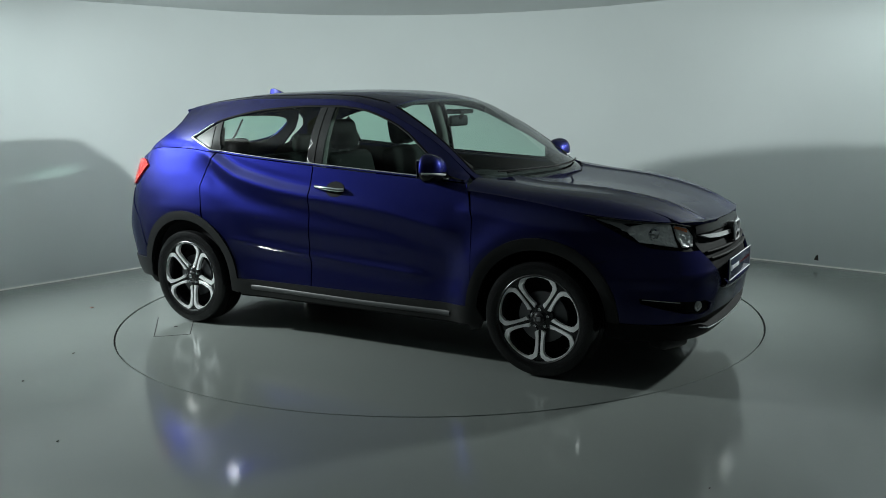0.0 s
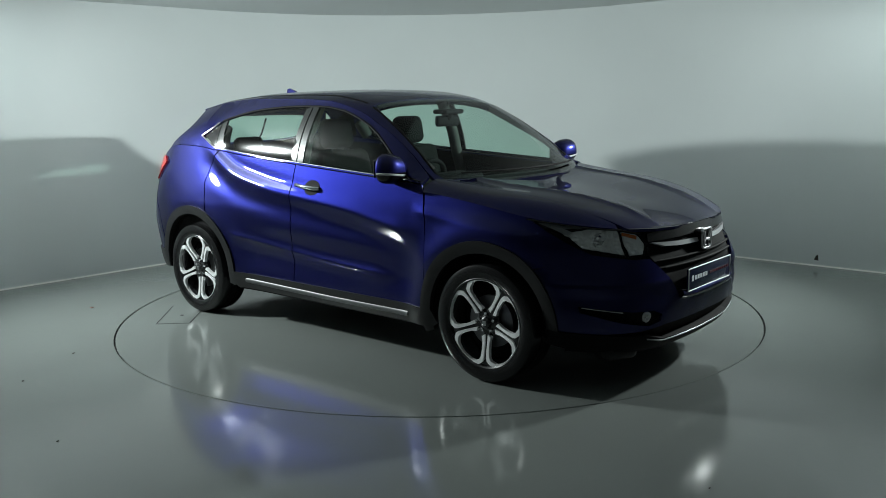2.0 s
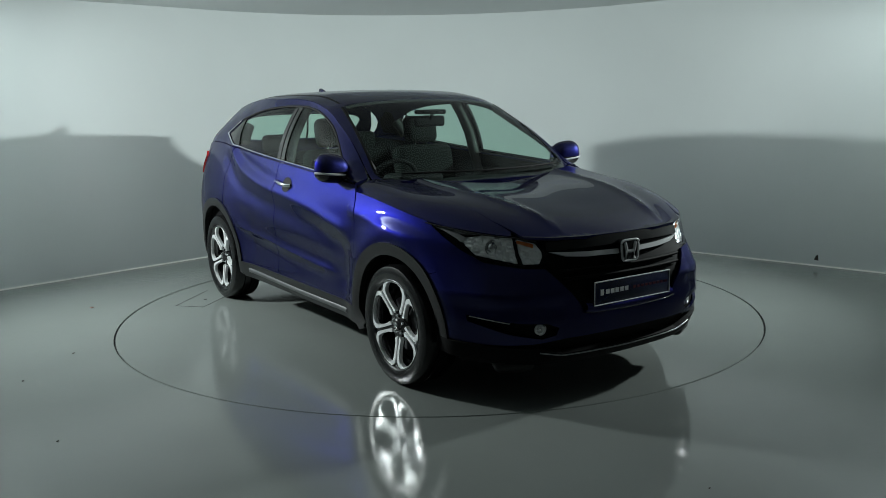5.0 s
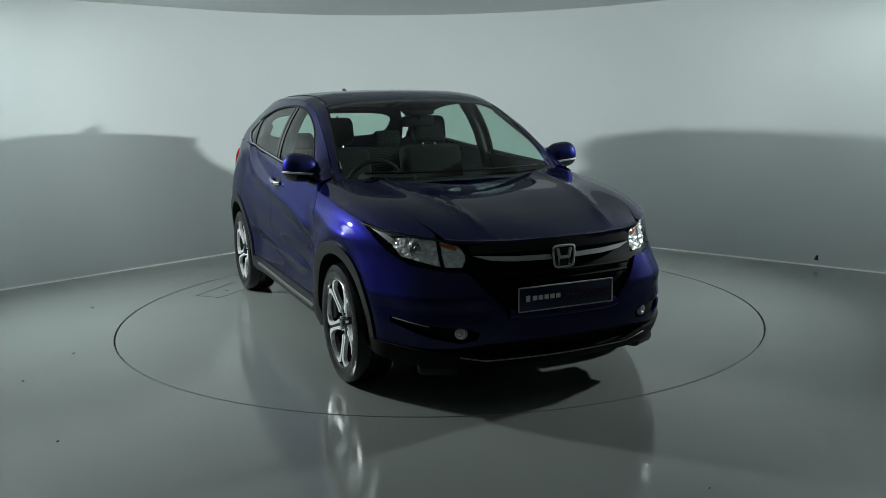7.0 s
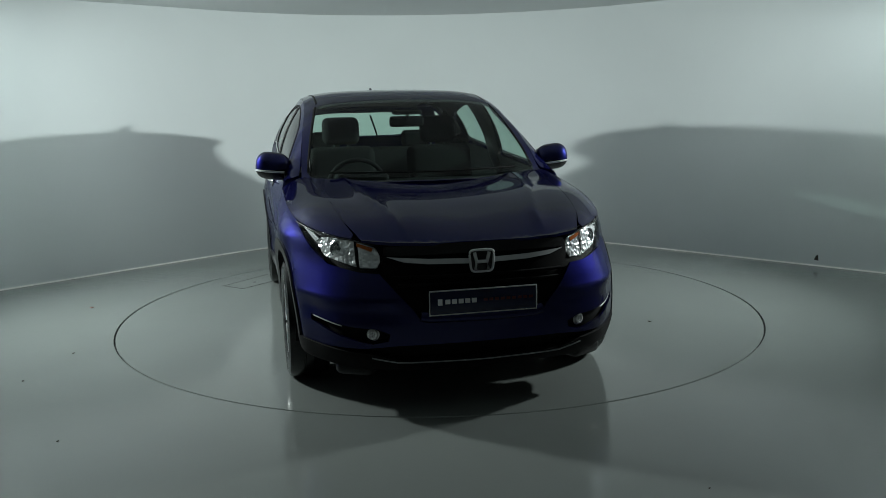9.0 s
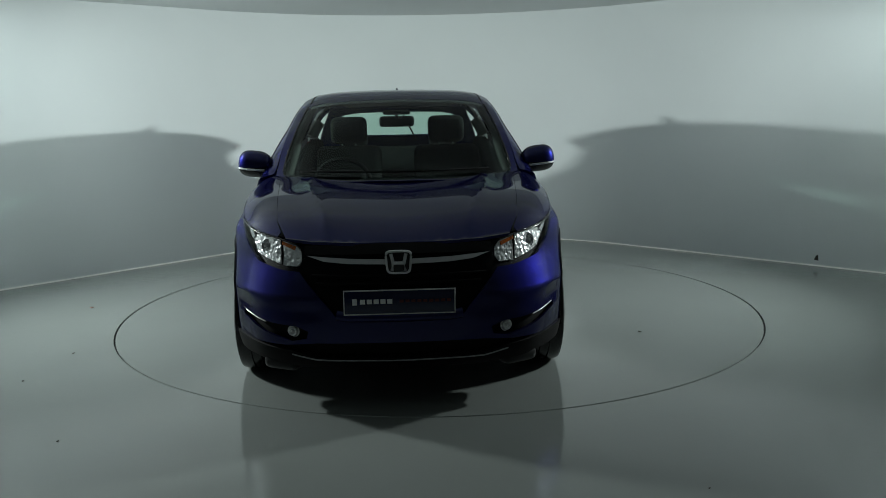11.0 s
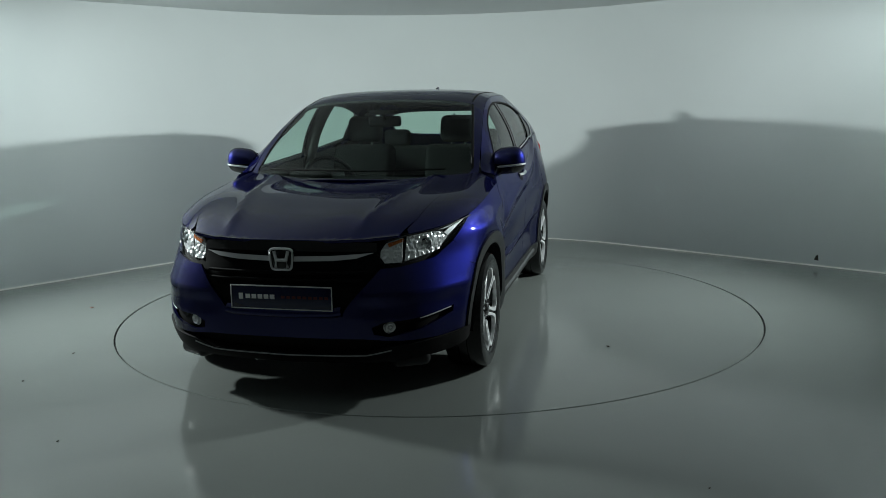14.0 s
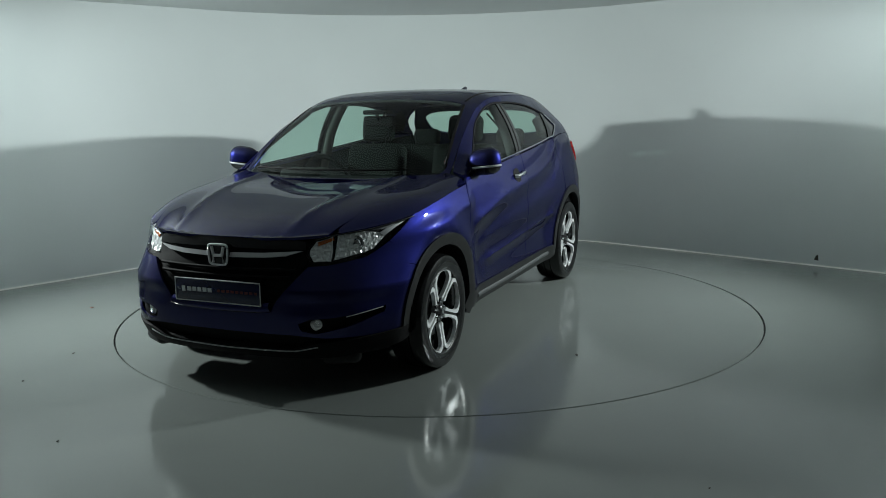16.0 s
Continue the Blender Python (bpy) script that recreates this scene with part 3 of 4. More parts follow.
        # door handle; its cup is a flat disc, the recess's shade painted matt black
        cup = [(-1.34 + 0.070 * cos(2 * pi * k / 20), 0.968 + 0.046 * sin(2 * pi * k / 20)) for k in range(20)]
        sheet("handle_cup_shade", cup, lambda x, z: shell(-s * qx(x, z), z, 0.0015), MATTBLACK, door, "flat black disc for the shaded recess behind the handle", gap=0, depth=0.004, step=0.03)
        hp = [shell(-s * qx(x, z), z, o)[()] for x, z, o in ((-1.49, 0.980, 0.004), (-1.475, 0.979, 0.022), (-1.38, 0.973, 0.034), (-1.295, 0.966, 0.026), (-1.275, 0.965, 0.004))]
        part("door_handle", tube_bm([tuple(q) for q in hp], 0.0125, 10, 1.0), CHROME, door, "chrome door handle", 60)


def build_top(car):
    hood = [(0.775, 0.0), (0.765, -0.25), (0.735, -0.40), (0.66, -0.545), (0.5, -0.605), (0.2, -0.642), (-0.2, -0.682), (-0.40, -0.70), (-0.30, -0.5), (-0.205, -0.25), (-0.185, 0.0)]
    hood = hood + [(x, -y) for x, y in hood[-2:0:-1]]
    sheet("bonnet", hood, bonnet, PAINT, car, gap=0.0018, step=0.024)
    roof_z = lambda x, y: np.stack([x, y, top(x, y)], -1)
    ws = [(-0.215, 0), (-0.235, -0.28), (-0.325, -0.55), (-0.42, -0.685)] + [(x, -(float(rail_y(x)) - 0.032 - 0.05 * (-x - 0.48))) for x in np.linspace(-0.48, -1.07, 10)] + [(-1.05, -0.3), (-1.035, 0)]
    ws = ws + [(x, -y) for x, y in ws[-2:0:-1]]
    sheet("windscreen", ws, roof_z, WINDSCREEN, car, "clear windscreen", gap=0.0, depth=0, step=0.05)
    full = [(-0.205, 0), (-0.225, -0.28), (-0.315, -0.55), (-0.40, -0.725)] + [(x, -(float(rail_y(x)) - 0.0)) for x in np.linspace(-0.43, -2.87, 40)] + [(-2.99, -0.42), (-3.05, 0)]
    full = full + [(x, -y) for x, y in full[-2:0:-1]]
    sheet("roof", full, roof_z, PAINT, car, holes=[inset(ws, -0.0)], gap=0.0, depth=0.02, step=0.04)
    band = [(-0.99, 0), (-1.0, -0.3), (-1.02, -0.57), (-1.065, -0.565), (-1.045, -0.3), (-1.03, 0)]
    band = band + [(x, -y) for x, y in band[-2:0:-1]]
    sheet("windscreen_band", band, lambda x, y: np.stack([x, y, top(x, y) - 0.004], -1), GLOSSBLACK, car, "black band along the windscreen's top", gap=0, depth=0, step=0.05)
    cowl = [(-0.15, 0), (-0.17, -0.28), (-0.26, -0.55), (-0.36, -0.70), (-0.47, -0.69), (-0.36, -0.55), (-0.265, -0.28), (-0.24, 0)]
    cowl = cowl + [(x, -y) for x, y in cowl[-2:0:-1]]
    sheet("cowl", cowl, lambda x, y: np.stack([x, y, np.minimum(bonnet(x, y)[..., 2], top(x, y)) - 0.006], -1), MATTBLACK, car, "black cowl under the windscreen", gap=0, depth=0.02)
    # aerial fin
    v, f = [], []
    for k, (x, h, w) in enumerate(((-2.40, 0.0, 0.004), (-2.45, 0.018, 0.018), (-2.50, 0.042, 0.022), (-2.545, 0.062, 0.018), (-2.575, 0.06, 0.012), (-2.59, 0.0, 0.016))):
        z = float(top(x, 0.0)) - 0.004
        v += [(x, -w, z), (x, -w * 0.35, z + h + 0.004), (x, w * 0.35, z + h + 0.004), (x, w, z)]
    for k in range(5):
        f += [(4 * k + i, 4 * k + i + 1, 4 * k + 5 + i, 4 * k + 4 + i) for i in range(3)]
    f += [(0, 3, 2, 1), (20, 21, 22, 23)]
    obj("roof_aerial", mesh_of("roof_aerial", v, f, PAINT, True, 50), car, "blue shark-fin roof aerial")
    # tailgate with its window, rear bumper
    gate_x = curve((0.5, -3.37), (0.8, -3.36), (1.0, -3.31), (1.1, -3.25), (1.157, -3.19), (1.26, -3.03), (1.33, -2.94), (1.45, -2.86))
    gate = lambda y, z: np.stack([gate_x(z) + 0.10 * np.abs(y / 0.7) ** 3, y, z], -1)
    half = curve((0.5, 0.72), (0.95, 0.73), (1.1, 0.72), (1.25, 0.67), (1.41, 0.59))
    zz = list(np.linspace(0.6, 1.435, 12))
    outl = [(float(half(z)), z) for z in zz] + [(-float(half(z)), z) for z in zz[::-1]]
    pane = [(0.53 * np.sign(cos(a)) * abs(cos(a)) ** 0.5, 1.287 + 0.108 * np.sign(sin(a)) * abs(sin(a)) ** 0.5) for a in np.linspace(0, 2 * pi, 40)[:-1]]
    tg = sheet("tailgate", outl, gate, PAINT, car, holes=[pane], gap=0.001, step=0.05)
    sheet("rear_window", pane, gate, GLASS, tg, "green-tinted rear window", gap=0, depth=0, step=0.06)
    mid = [tuple(gate(0.05, z)) for z in (1.36, 1.25, 1.12)]
    part("rear_wiper", tube_bm([(x - 0.01, y + 0.5 * (1.36 - z), z) for x, y, z in mid], 0.008, 6), MATTBLACK, tg, "black rear wiper")
    rb = [(-3.05, 0.50), (-3.12, 0.69), (-3.22, 0.79), (-3.25, 0.90), (-3.31, 0.90), (-3.31, 0.34), (-3.04, 0.34)]
    poly = [(float(qx(x, z)), z) for x, z in rb]
    right = poly[:5] + [(QE, 0.90), (QE, 0.34)] + poly[6:]
    for s in (-1, 1):
        sheet("rear_bumper", right, lambda q, z: shell(-s * q, z), PAINT, car)
        low = [(float(qx(-2.99, 0.42)), 0.42), (float(qx(-3.05, 0.42)), 0.42), (QE, 0.38), (QE, 0.25), (float(qx(-3.0, 0.29)), 0.29)]
        sheet("rear_bumper_skirt", low, lambda q, z: shell(-s * q, z, 0.012), CLAD, car, "black plastic lower bumper", gap=0)


def build_nose(car):
    def face(out=0.0):
        return lambda q, z: shell(q, z, out)

    def mirror(pts):
        return pts + [(-q, z) for q, z in pts[::-1]]
    Y = lambda y, z: (float(qy(-y, z)), z)     # right side, y from the middle
    X = lambda x, z: (float(qx(x, z)), z)
    # bumper skin with its openings
    right = [X(0.355, 0.66), X(0.37, 0.74), X(0.425, 0.783), Y(0.70, 0.719), Y(0.56, 0.691), Y(0.475, 0.688), Y(0.40, 0.60), Y(0.33, 0.52), Y(0.30, 0.475), Y(0.0, 0.475)]
    lowr = [Y(0.0, 0.345), Y(0.40, 0.345), Y(0.56, 0.33), Y(0.76, 0.325), X(0.408, 0.335), X(0.403, 0.40), X(0.385, 0.47), X(0.353, 0.534), X(0.31, 0.595), X(0.275, 0.632)]
    ring = right + [(-q, z) for q, z in right[-2::-1]] + [(-q, z) for q, z in lowr[::-1]][0:-1] + lowr
    fog = [Y(0.44, 0.405), Y(0.50, 0.43), Y(0.62, 0.438), Y(0.78, 0.47), Y(0.775, 0.44), Y(0.66, 0.385), Y(0.52, 0.355), Y(0.45, 0.37)]
    sheet("front_bumper", ring, face(), PAINT, car, holes=[fog, [(-q, z) for q, z in fog]], gap=0.002, step=0.03)
    # dark grille between the lamps, set back
    g = [Y(0.46, 0.70), Y(0.40, 0.605), Y(0.33, 0.52), Y(0.30, 0.478)]
    gu = [Y(0.0, 0.819), Y(0.38, 0.816), Y(0.47, 0.801), Y(0.47, 0.73)]
    gr = gu + g
    sheet("grille", gr + [(-q, z) for q, z in gr[::-1][:-1]], face(-0.020), MATTBLACK, car, "black front grille", gap=0, depth=0)
    for z in (0.632, 0.668):
        half = 0.30 + (z - 0.475) * 0.6
        strip("grille_slat", [Y(-half, z), Y(0, z), Y(half, z)], face(-0.012), MATTBLACK, car, w=0.016, h=0.012)
    upper = [Y(0.0, 0.822), Y(0.36, 0.819), Y(0.45, 0.806), Y(0.455, 0.765), Y(0.0, 0.772)]
    sheet("grille_panel", upper + [(-q, z) for q, z in upper[1:-1][::-1]], face(-0.002), GLOSSBLACK, car, "gloss black panel under the bonnet", gap=0.001)
    for s in (1, -1):
        bar = [(s * q, z) for q, z in (Y(0.055, 0.748), Y(0.25, 0.752), Y(0.44, 0.762), Y(0.36, 0.738), Y(0.25, 0.729), Y(0.055, 0.725))]
        sheet("grille_bar", bar, face(0.004), BRIGHT, car, "chrome grille bar", gap=0, depth=0.02, step=0.02)
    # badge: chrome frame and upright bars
    bx = float(front_x(0.737)) + 0.012
    badge = obj("badge", mesh_of("badge", *badge_plate(bx), GLOSSBLACK, True), car, "chrome-framed emblem on the grille")
    loop = []
    for k in range(33):
        a = 2 * pi * k / 32
        c, s = cos(a), sin(a)
        yy = 0.057 * np.sign(c) * abs(c) ** 0.35
        zz = 0.052 * np.sign(s) * abs(s) ** 0.35
        loop.append((bx + 0.012, yy * (1 + 1.6 * zz), 0.737 + zz))
    part("badge_frame", tube_bm(loop, 0.006, 8), BRIGHT, badge, "chrome badge frame", 60)
    for s in (-1, 1):
        part("badge_bar", tube_bm([(bx + 0.012, s * 0.036, 0.778), (bx + 0.014, s * 0.026, 0.737), (bx + 0.012, s * 0.031, 0.696)], 0.0085, 8), BRIGHT, badge, "chrome bar", 60)
    part("badge_bar", tube_bm([(bx + 0.013, -0.026, 0.733), (bx + 0.013, 0.026, 0.733)], 0.0085, 8), BRIGHT, badge, "chrome bar", 60)
    # number plate with plain bars
    pl = part("number_plate", box_bm((0.838, -0.26, 0.496), (0.850, 0.26, 0.608), 0.003), PLATE, car, "navy show plate with pale edge")
    edge = bmesh.new()
    for lo, hi in (((0.848, -0.264, 0.606), (0.854, 0.264, 0.612)), ((0.848, -0.264, 0.492), (0.854, 0.264, 0.497)), ((0.848, -0.264, 0.497), (0.854, -0.259, 0.606)), ((0.848, 0.259, 0.497), (0.854, 0.264, 0.606))):
        b = box_bm(lo, hi, 0.0015, 1)
        tmp = bpy.data.meshes.new("tmp")
        b.to_mesh(tmp)
        b.free()
        edge.from_mesh(tmp)
        bpy.data.meshes.remove(tmp)
    part("plate_edge", edge, PALE, pl, "pale plate edge")
    marks = [(-0.222, 0.022, 0.030, WHITEINK)] + [(-0.186 + 0.032 * k, 0.024, 0.022, WHITEINK) for k in range(5)] + [(0.0 + 0.028 * k, 0.019, 0.013, REDINK) for k in range(9)]
    for y, w, h, m in marks:
        part("plate_mark", box_bm((0.850, y, 0.555 - h / 2), (0.8512, y + w, 0.555 + h / 2)), m, pl)
    strip("plate_ledge", [Y(-0.30, 0.487), Y(-0.25, 0.478), Y(0.0, 0.474), Y(0.25, 0.478), Y(0.30, 0.487)], face(0.004), PAINT, car, "rounded blue ledge below the plate", w=0.05, h=0.020)
    # lower intake and lip
    li = [Y(0.0, 0.35), Y(0.42, 0.35), Y(0.50, 0.30), Y(0.42, 0.255), Y(0.0, 0.245)]
    sheet("lower_intake", li + [(-q, z) for q, z in li[1:-1][::-1]], face(-0.03), MATTBLACK, car, "dark lower air intake", gap=0, depth=0)
    lip = [Y(0.0, 0.262), Y(0.40, 0.268), Y(0.52, 0.305), Y(0.76, 0.33), X(0.36, 0.345), X(0.36, 0.27), Y(0.74, 0.24), Y(0.5, 0.215), Y(0.0, 0.205)]
    sheet("bumper_lip", lip + [(-q, z) for q, z in lip[1:-1][::-1]], face(0.012), MATTBLACK, car, "black plastic bumper lip", gap=0, depth=0.05)
    strip("lip_strip", [Y(-0.52, 0.285), Y(-0.40, 0.258), Y(0.0, 0.250), Y(0.40, 0.258), Y(0.52, 0.285)], face(0.014), SATIN, car, "satin silver lip line", w=0.006, h=0.003)
    for s in (1, -1):
        c = shell(s * Y(0.62, 0.25)[0], 0.25)
        lobe = part("lip_corner", box_bm((-0.12, -0.10, -0.045), (0.0, 0.10, 0.035), 0.035, 4), CLAD, car, "black plastic lip corner")
        lobe.matrix_basis = Matrix.Translation((float(c[0]) - 0.005, float(c[1]) * 0.98, 0.222)) @ pose(0, 0, 0, 0, 0, -s * 28)
        # fog lamp nest
        nest = [(s * q, z) for q, z in fog]
        sheet("fog_recess", nest, face(-0.075), MATTBLACK, car, "black fog lamp recess", gap=0, depth=0)
        strip("fog_trim", [(s * q, z) for q, z in (Y(0.66, 0.437), Y(0.72, 0.449), Y(0.775, 0.462))], face(-0.006), BRIGHT, car, "chrome strip over the fog lamp", w=0.005, h=0.004)
        c = shell(*[s * Y(0.522, 0.40)[0], 0.40])
        bm = lathe_bm([(0.0001, 0.0), (0.006, 0.004), (0.012, -0.006), (0.020, 0.003), (0.030, 0.0), (0.034, -0.012), (0.040, -0.014), (0.042, -0.03)], 24, "x")
        fg = part("fog_lamp", bm, FOGLENS, car, "round clear fog lamp")
        fg.matrix_basis = Matrix.Translation((float(c[0]) - 0.020, float(c[1]), 0.40)) @ pose(0, 0, 0, 0, 0, -s * 28) @ Matrix.Scale(0.85, 4)
        headlamp(car, s, Y, X, face)


def badge_plate(bx):
    v, f = [], []
    n = 32
    for x, k in ((bx - 0.03, 1.0), (bx + 0.006, 1.0), (bx + 0.010, 0.9)):
        for i in range(n):
            a = 2 * pi * i / n
            c, s = cos(a), sin(a)
            zz = 0.052 * np.sign(s) * abs(s) ** 0.35 * k
            v.append((x, 0.057 * np.sign(c) * abs(c) ** 0.35 * k * (1 + 1.6 * zz), 0.737 + zz))
    for r in range(2):
        f += [(r * n + i, r * n + (i + 1) % n, (r + 1) * n + (i + 1) % n, (r + 1) * n + i) for i in range(n)]
    f.append(tuple(range(2 * n, 3 * n)))
    return v, f


def facets(s, out, amount, seed):
    """The lamp's inside: a surface broken into tilted facets."""
    def at(q, z):
        p = shell(q, z, out)
        k = np.array([noise.noise((a * 55 + seed, b * 75, seed)) for a, b in zip(q, z)])
        p[:, 0] += amount * k
        p[:, 1] += amount * np.roll(k, 3)
        return p
    return at


def flat(ob):
    ob.data.polygons.foreach_set("use_smooth", [False] * len(ob.data.polygons))
    return ob


def headlamp(car, s, Y, X, face):
    """Clear lens over a bowl with projector, reflector, and amber piece."""
    out = [X(0.215, 0.890), X(0.36, 0.876), Y(0.70, 0.852), Y(0.58, 0.838), Y(0.49, 0.816), Y(0.446, 0.750), Y(0.485, 0.697), Y(0.56, 0.695), Y(0.70, 0.722), X(0.44, 0.782), X(0.34, 0.836)]
    out = [(s * q, z) for q, z in out]
    lamp = sheet("headlamp", out, face(-0.045), LAMPDARK, car, "headlamp with clear lens and dark bezel", gap=0, depth=0)
    sheet("lens", out, face(0.002), LENS, lamp, "clear lamp lens", gap=0.002, depth=0, step=0.03)
    strip("brow", [(s * q, z) for q, z in (X(0.23, 0.887), X(0.36, 0.872), Y(0.70, 0.848), Y(0.58, 0.834), Y(0.49, 0.811))], face(0.001), GLOSSBLACK, lamp, "black brow over the lamp", w=0.007, h=0.003)
    inner = [Y(0.456, 0.750), Y(0.494, 0.806), Y(0.578, 0.828), Y(0.572, 0.703), Y(0.490, 0.703)]
    innr = sheet("inner_reflector", [(s * q, z) for q, z in inner], facets(s, -0.025, 0.0055, 3), REFLECTOR, lamp, "bright faceted reflector", gap=0.004, depth=0.01, step=0.009, even=False)
    mid = [Y(0.592, 0.830), Y(0.70, 0.843), Y(0.772, 0.822), Y(0.735, 0.745), Y(0.588, 0.706)]
    mainr = sheet("main_reflector", [(s * q, z) for q, z in mid], facets(s, -0.028, 0.0065, 7), REFLECTOR, lamp, "bright main reflector", gap=0.003, depth=0.01, step=0.010, even=False)
    flat(innr), flat(mainr)
    amb = [Y(0.500, 0.800), Y(0.575, 0.822), Y(0.58, 0.806), Y(0.508, 0.780)]
    sheet("amber_piece", [(s * q, z) for q, z in amb], face(-0.018), AMBER, lamp, "amber indicator piece", gap=0.001, depth=0.006, step=0.01)
    tail = [X(0.25, 0.876), X(0.40, 0.848), X(0.455, 0.825), X(0.43, 0.806), X(0.34, 0.846)]
    sheet("side_reflector", [(s * q, z) for q, z in tail], face(-0.02), SATIN, lamp, "grey lamp housing", gap=0.002, depth=0.008, step=0.02)
    c = shell(s * Y(0.655, 0.785)[0], 0.785)
    bm = lathe_bm([(0.0001, 0.020), (0.02, 0.016), (0.031, 0.0), (0.034, 0.0), (0.036, 0.006), (0.040, 0.006), (0.042, -0.03)], 28, "x")
    pr = part("projector", bm, CHROME, lamp, "round projector lens")
    pr.matrix_basis = Matrix.Translation((float(c[0]) - 0.032, float(c[1]) + s * 0.012, 0.782)) @ pose(0, 0, 0, 0, 0, -s * 25)


def build_wheels(car):
    meshes = {}
    tyre = [(0.236, -0.095), (0.255, -0.104), (0.29, -0.110), (0.318, -0.100), (0.324, -0.086), (0.328, -0.06), (0.329, -0.03), (0.321, -0.028), (0.321, -0.022), (0.329, -0.02),
            (0.329, 0.02), (0.321, 0.022), (0.321, 0.028), (0.329, 0.03), (0.328, 0.06), (0.324, 0.086), (0.318, 0.100), (0.29, 0.110), (0.255, 0.104), (0.236, 0.095)]
    rim = [(0.245, 0.101), (0.249, 0.093), (0.240, 0.085), (0.232, 0.070), (0.222, 0.02), (0.220, -0.08)]
    for x, s in ((0.0, -1), (0.0, 1), (REAR, -1), (REAR, 1)):
        wheel = new("wheel")
        wheel.parent = car
        spin = random.uniform(-2, 2) + (0 if x == 0 else 4)
        wheel.matrix_basis = pose(x, s * 0.782, 0.322, 0, 0, 0 if s > 0 else 180) @ pose(0, 0, 0, 0, (-spin if s > 0 else spin), 0) @ Matrix.Diagonal((0.979, 1, 0.979, 1))
        tagged(wheel, "black tyre on a machined five-spoke alloy rim")
        if not meshes:
            meshes["tyre"] = part("tyre", lathe_bm(tyre, 72), TYRE, wheel, "black rubber tyre", 30).data
            meshes["rim"] = part("rim", lathe_bm(rim, 64), ALLOYBLACK, wheel, "black rim barrel").data
            meshes["lip"] = part("rim_lip", lathe_bm([(0.249, 0.090), (0.251, 0.100), (0.246, 0.1035), (0.238, 0.099), (0.236, 0.088)], 72), ALLOYBLACK, wheel).data
            meshes["brake"] = part("brake_disc", lathe_bm([(0.06, 0.03), (0.145, 0.03), (0.145, 0.005), (0.06, 0.005)], 40), DISCSTEEL, wheel, "steel brake disc").data
            meshes["back"] = part("hub_carrier", lathe_bm([(0.0001, -0.02), (0.215, -0.02), (0.22, -0.08), (0.0001, -0.085)], 32), MATTBLACK, wheel).data
            meshes["cap"] = part("centre_cap", lathe_bm([(0.0001, 0.090), (0.024, 0.089), (0.031, 0.084), (0.034, 0.07), (0.06, 0.062), (0.072, 0.05), (0.07, 0.02)], 28), ALLOYBLACK, wheel, "black centre cap").data
            meshes["spoke"], meshes["edge"] = spoke_meshes()
            meshes["nut"] = mesh_nut()
        else:
            for k, nm, lb in (("tyre", "tyre", "black rubber tyre"), ("rim", "rim", "black rim barrel"), ("lip", "rim_lip", ""), ("brake", "brake_disc", "steel brake disc"), ("back", "hub_carrier", ""), ("cap", "centre_cap", "black centre cap")):
                obj(nm, meshes[k], wheel, lb)
        for k in range(5):
            m = pose(0, 0, 0, 0, 90 + 72 * k, 0)
            sp = obj("spoke", meshes["spoke"], wheel, "black spoke with bright machined edges")
            sp.matrix_basis = m
            for e in meshes["edge"]:
                obj("spoke_face", e, wheel, "machined bright spoke face").matrix_basis = pose(0, 0, 0, 0, 90 + 36 + 72 * k, 0)
            nut = obj("wheel_nut", meshes["nut"], wheel)
            nut.matrix_basis = pose(0, 0, 0, 0, 90 + 36 + 72 * k, 0) @ pose(0.050, 0.068, 0)
        part("cap_mark", box_bm((-0.012, 0.0895, -0.012), (0.012, 0.0915, 0.012), 0.002, 1), SATIN, wheel, "small silver cap mark")


def prism(outline, y0, y1, name, material, bevel=0.003):
    """A flat piece: outline of (x, z), from y0 to y1, or with y1 given per point."""
    bm = bmesh.new()
    vs, fs = cut(list(outline), [], 0.03)
    low = [bm.verts.new((q[0], y0(q) if callable(y0) else y0, q[1])) for q in vs]
    high = [bm.verts.new((q[0], float(y1(q)), q[1])) for q in vs]
    edges = set()
    for f in fs:
        bm.faces.new([high[i] for i in f])
        bm.faces.new([low[i] for i in f[::-1]])
        edges |= {(f[0], f[1]), (f[1], f[2]), (f[2], f[0])}
    for i, j in edges:
        if (j, i) not in edges:
            bm.faces.new((high[j], high[i], low[i], low[j]))
    bmesh.ops.recalc_face_normals(bm, faces=bm.faces)
    me = bpy.data.meshes.new(name)
    bm.to_mesh(me)
    bm.free()
    me.materials.append(material)
    return me


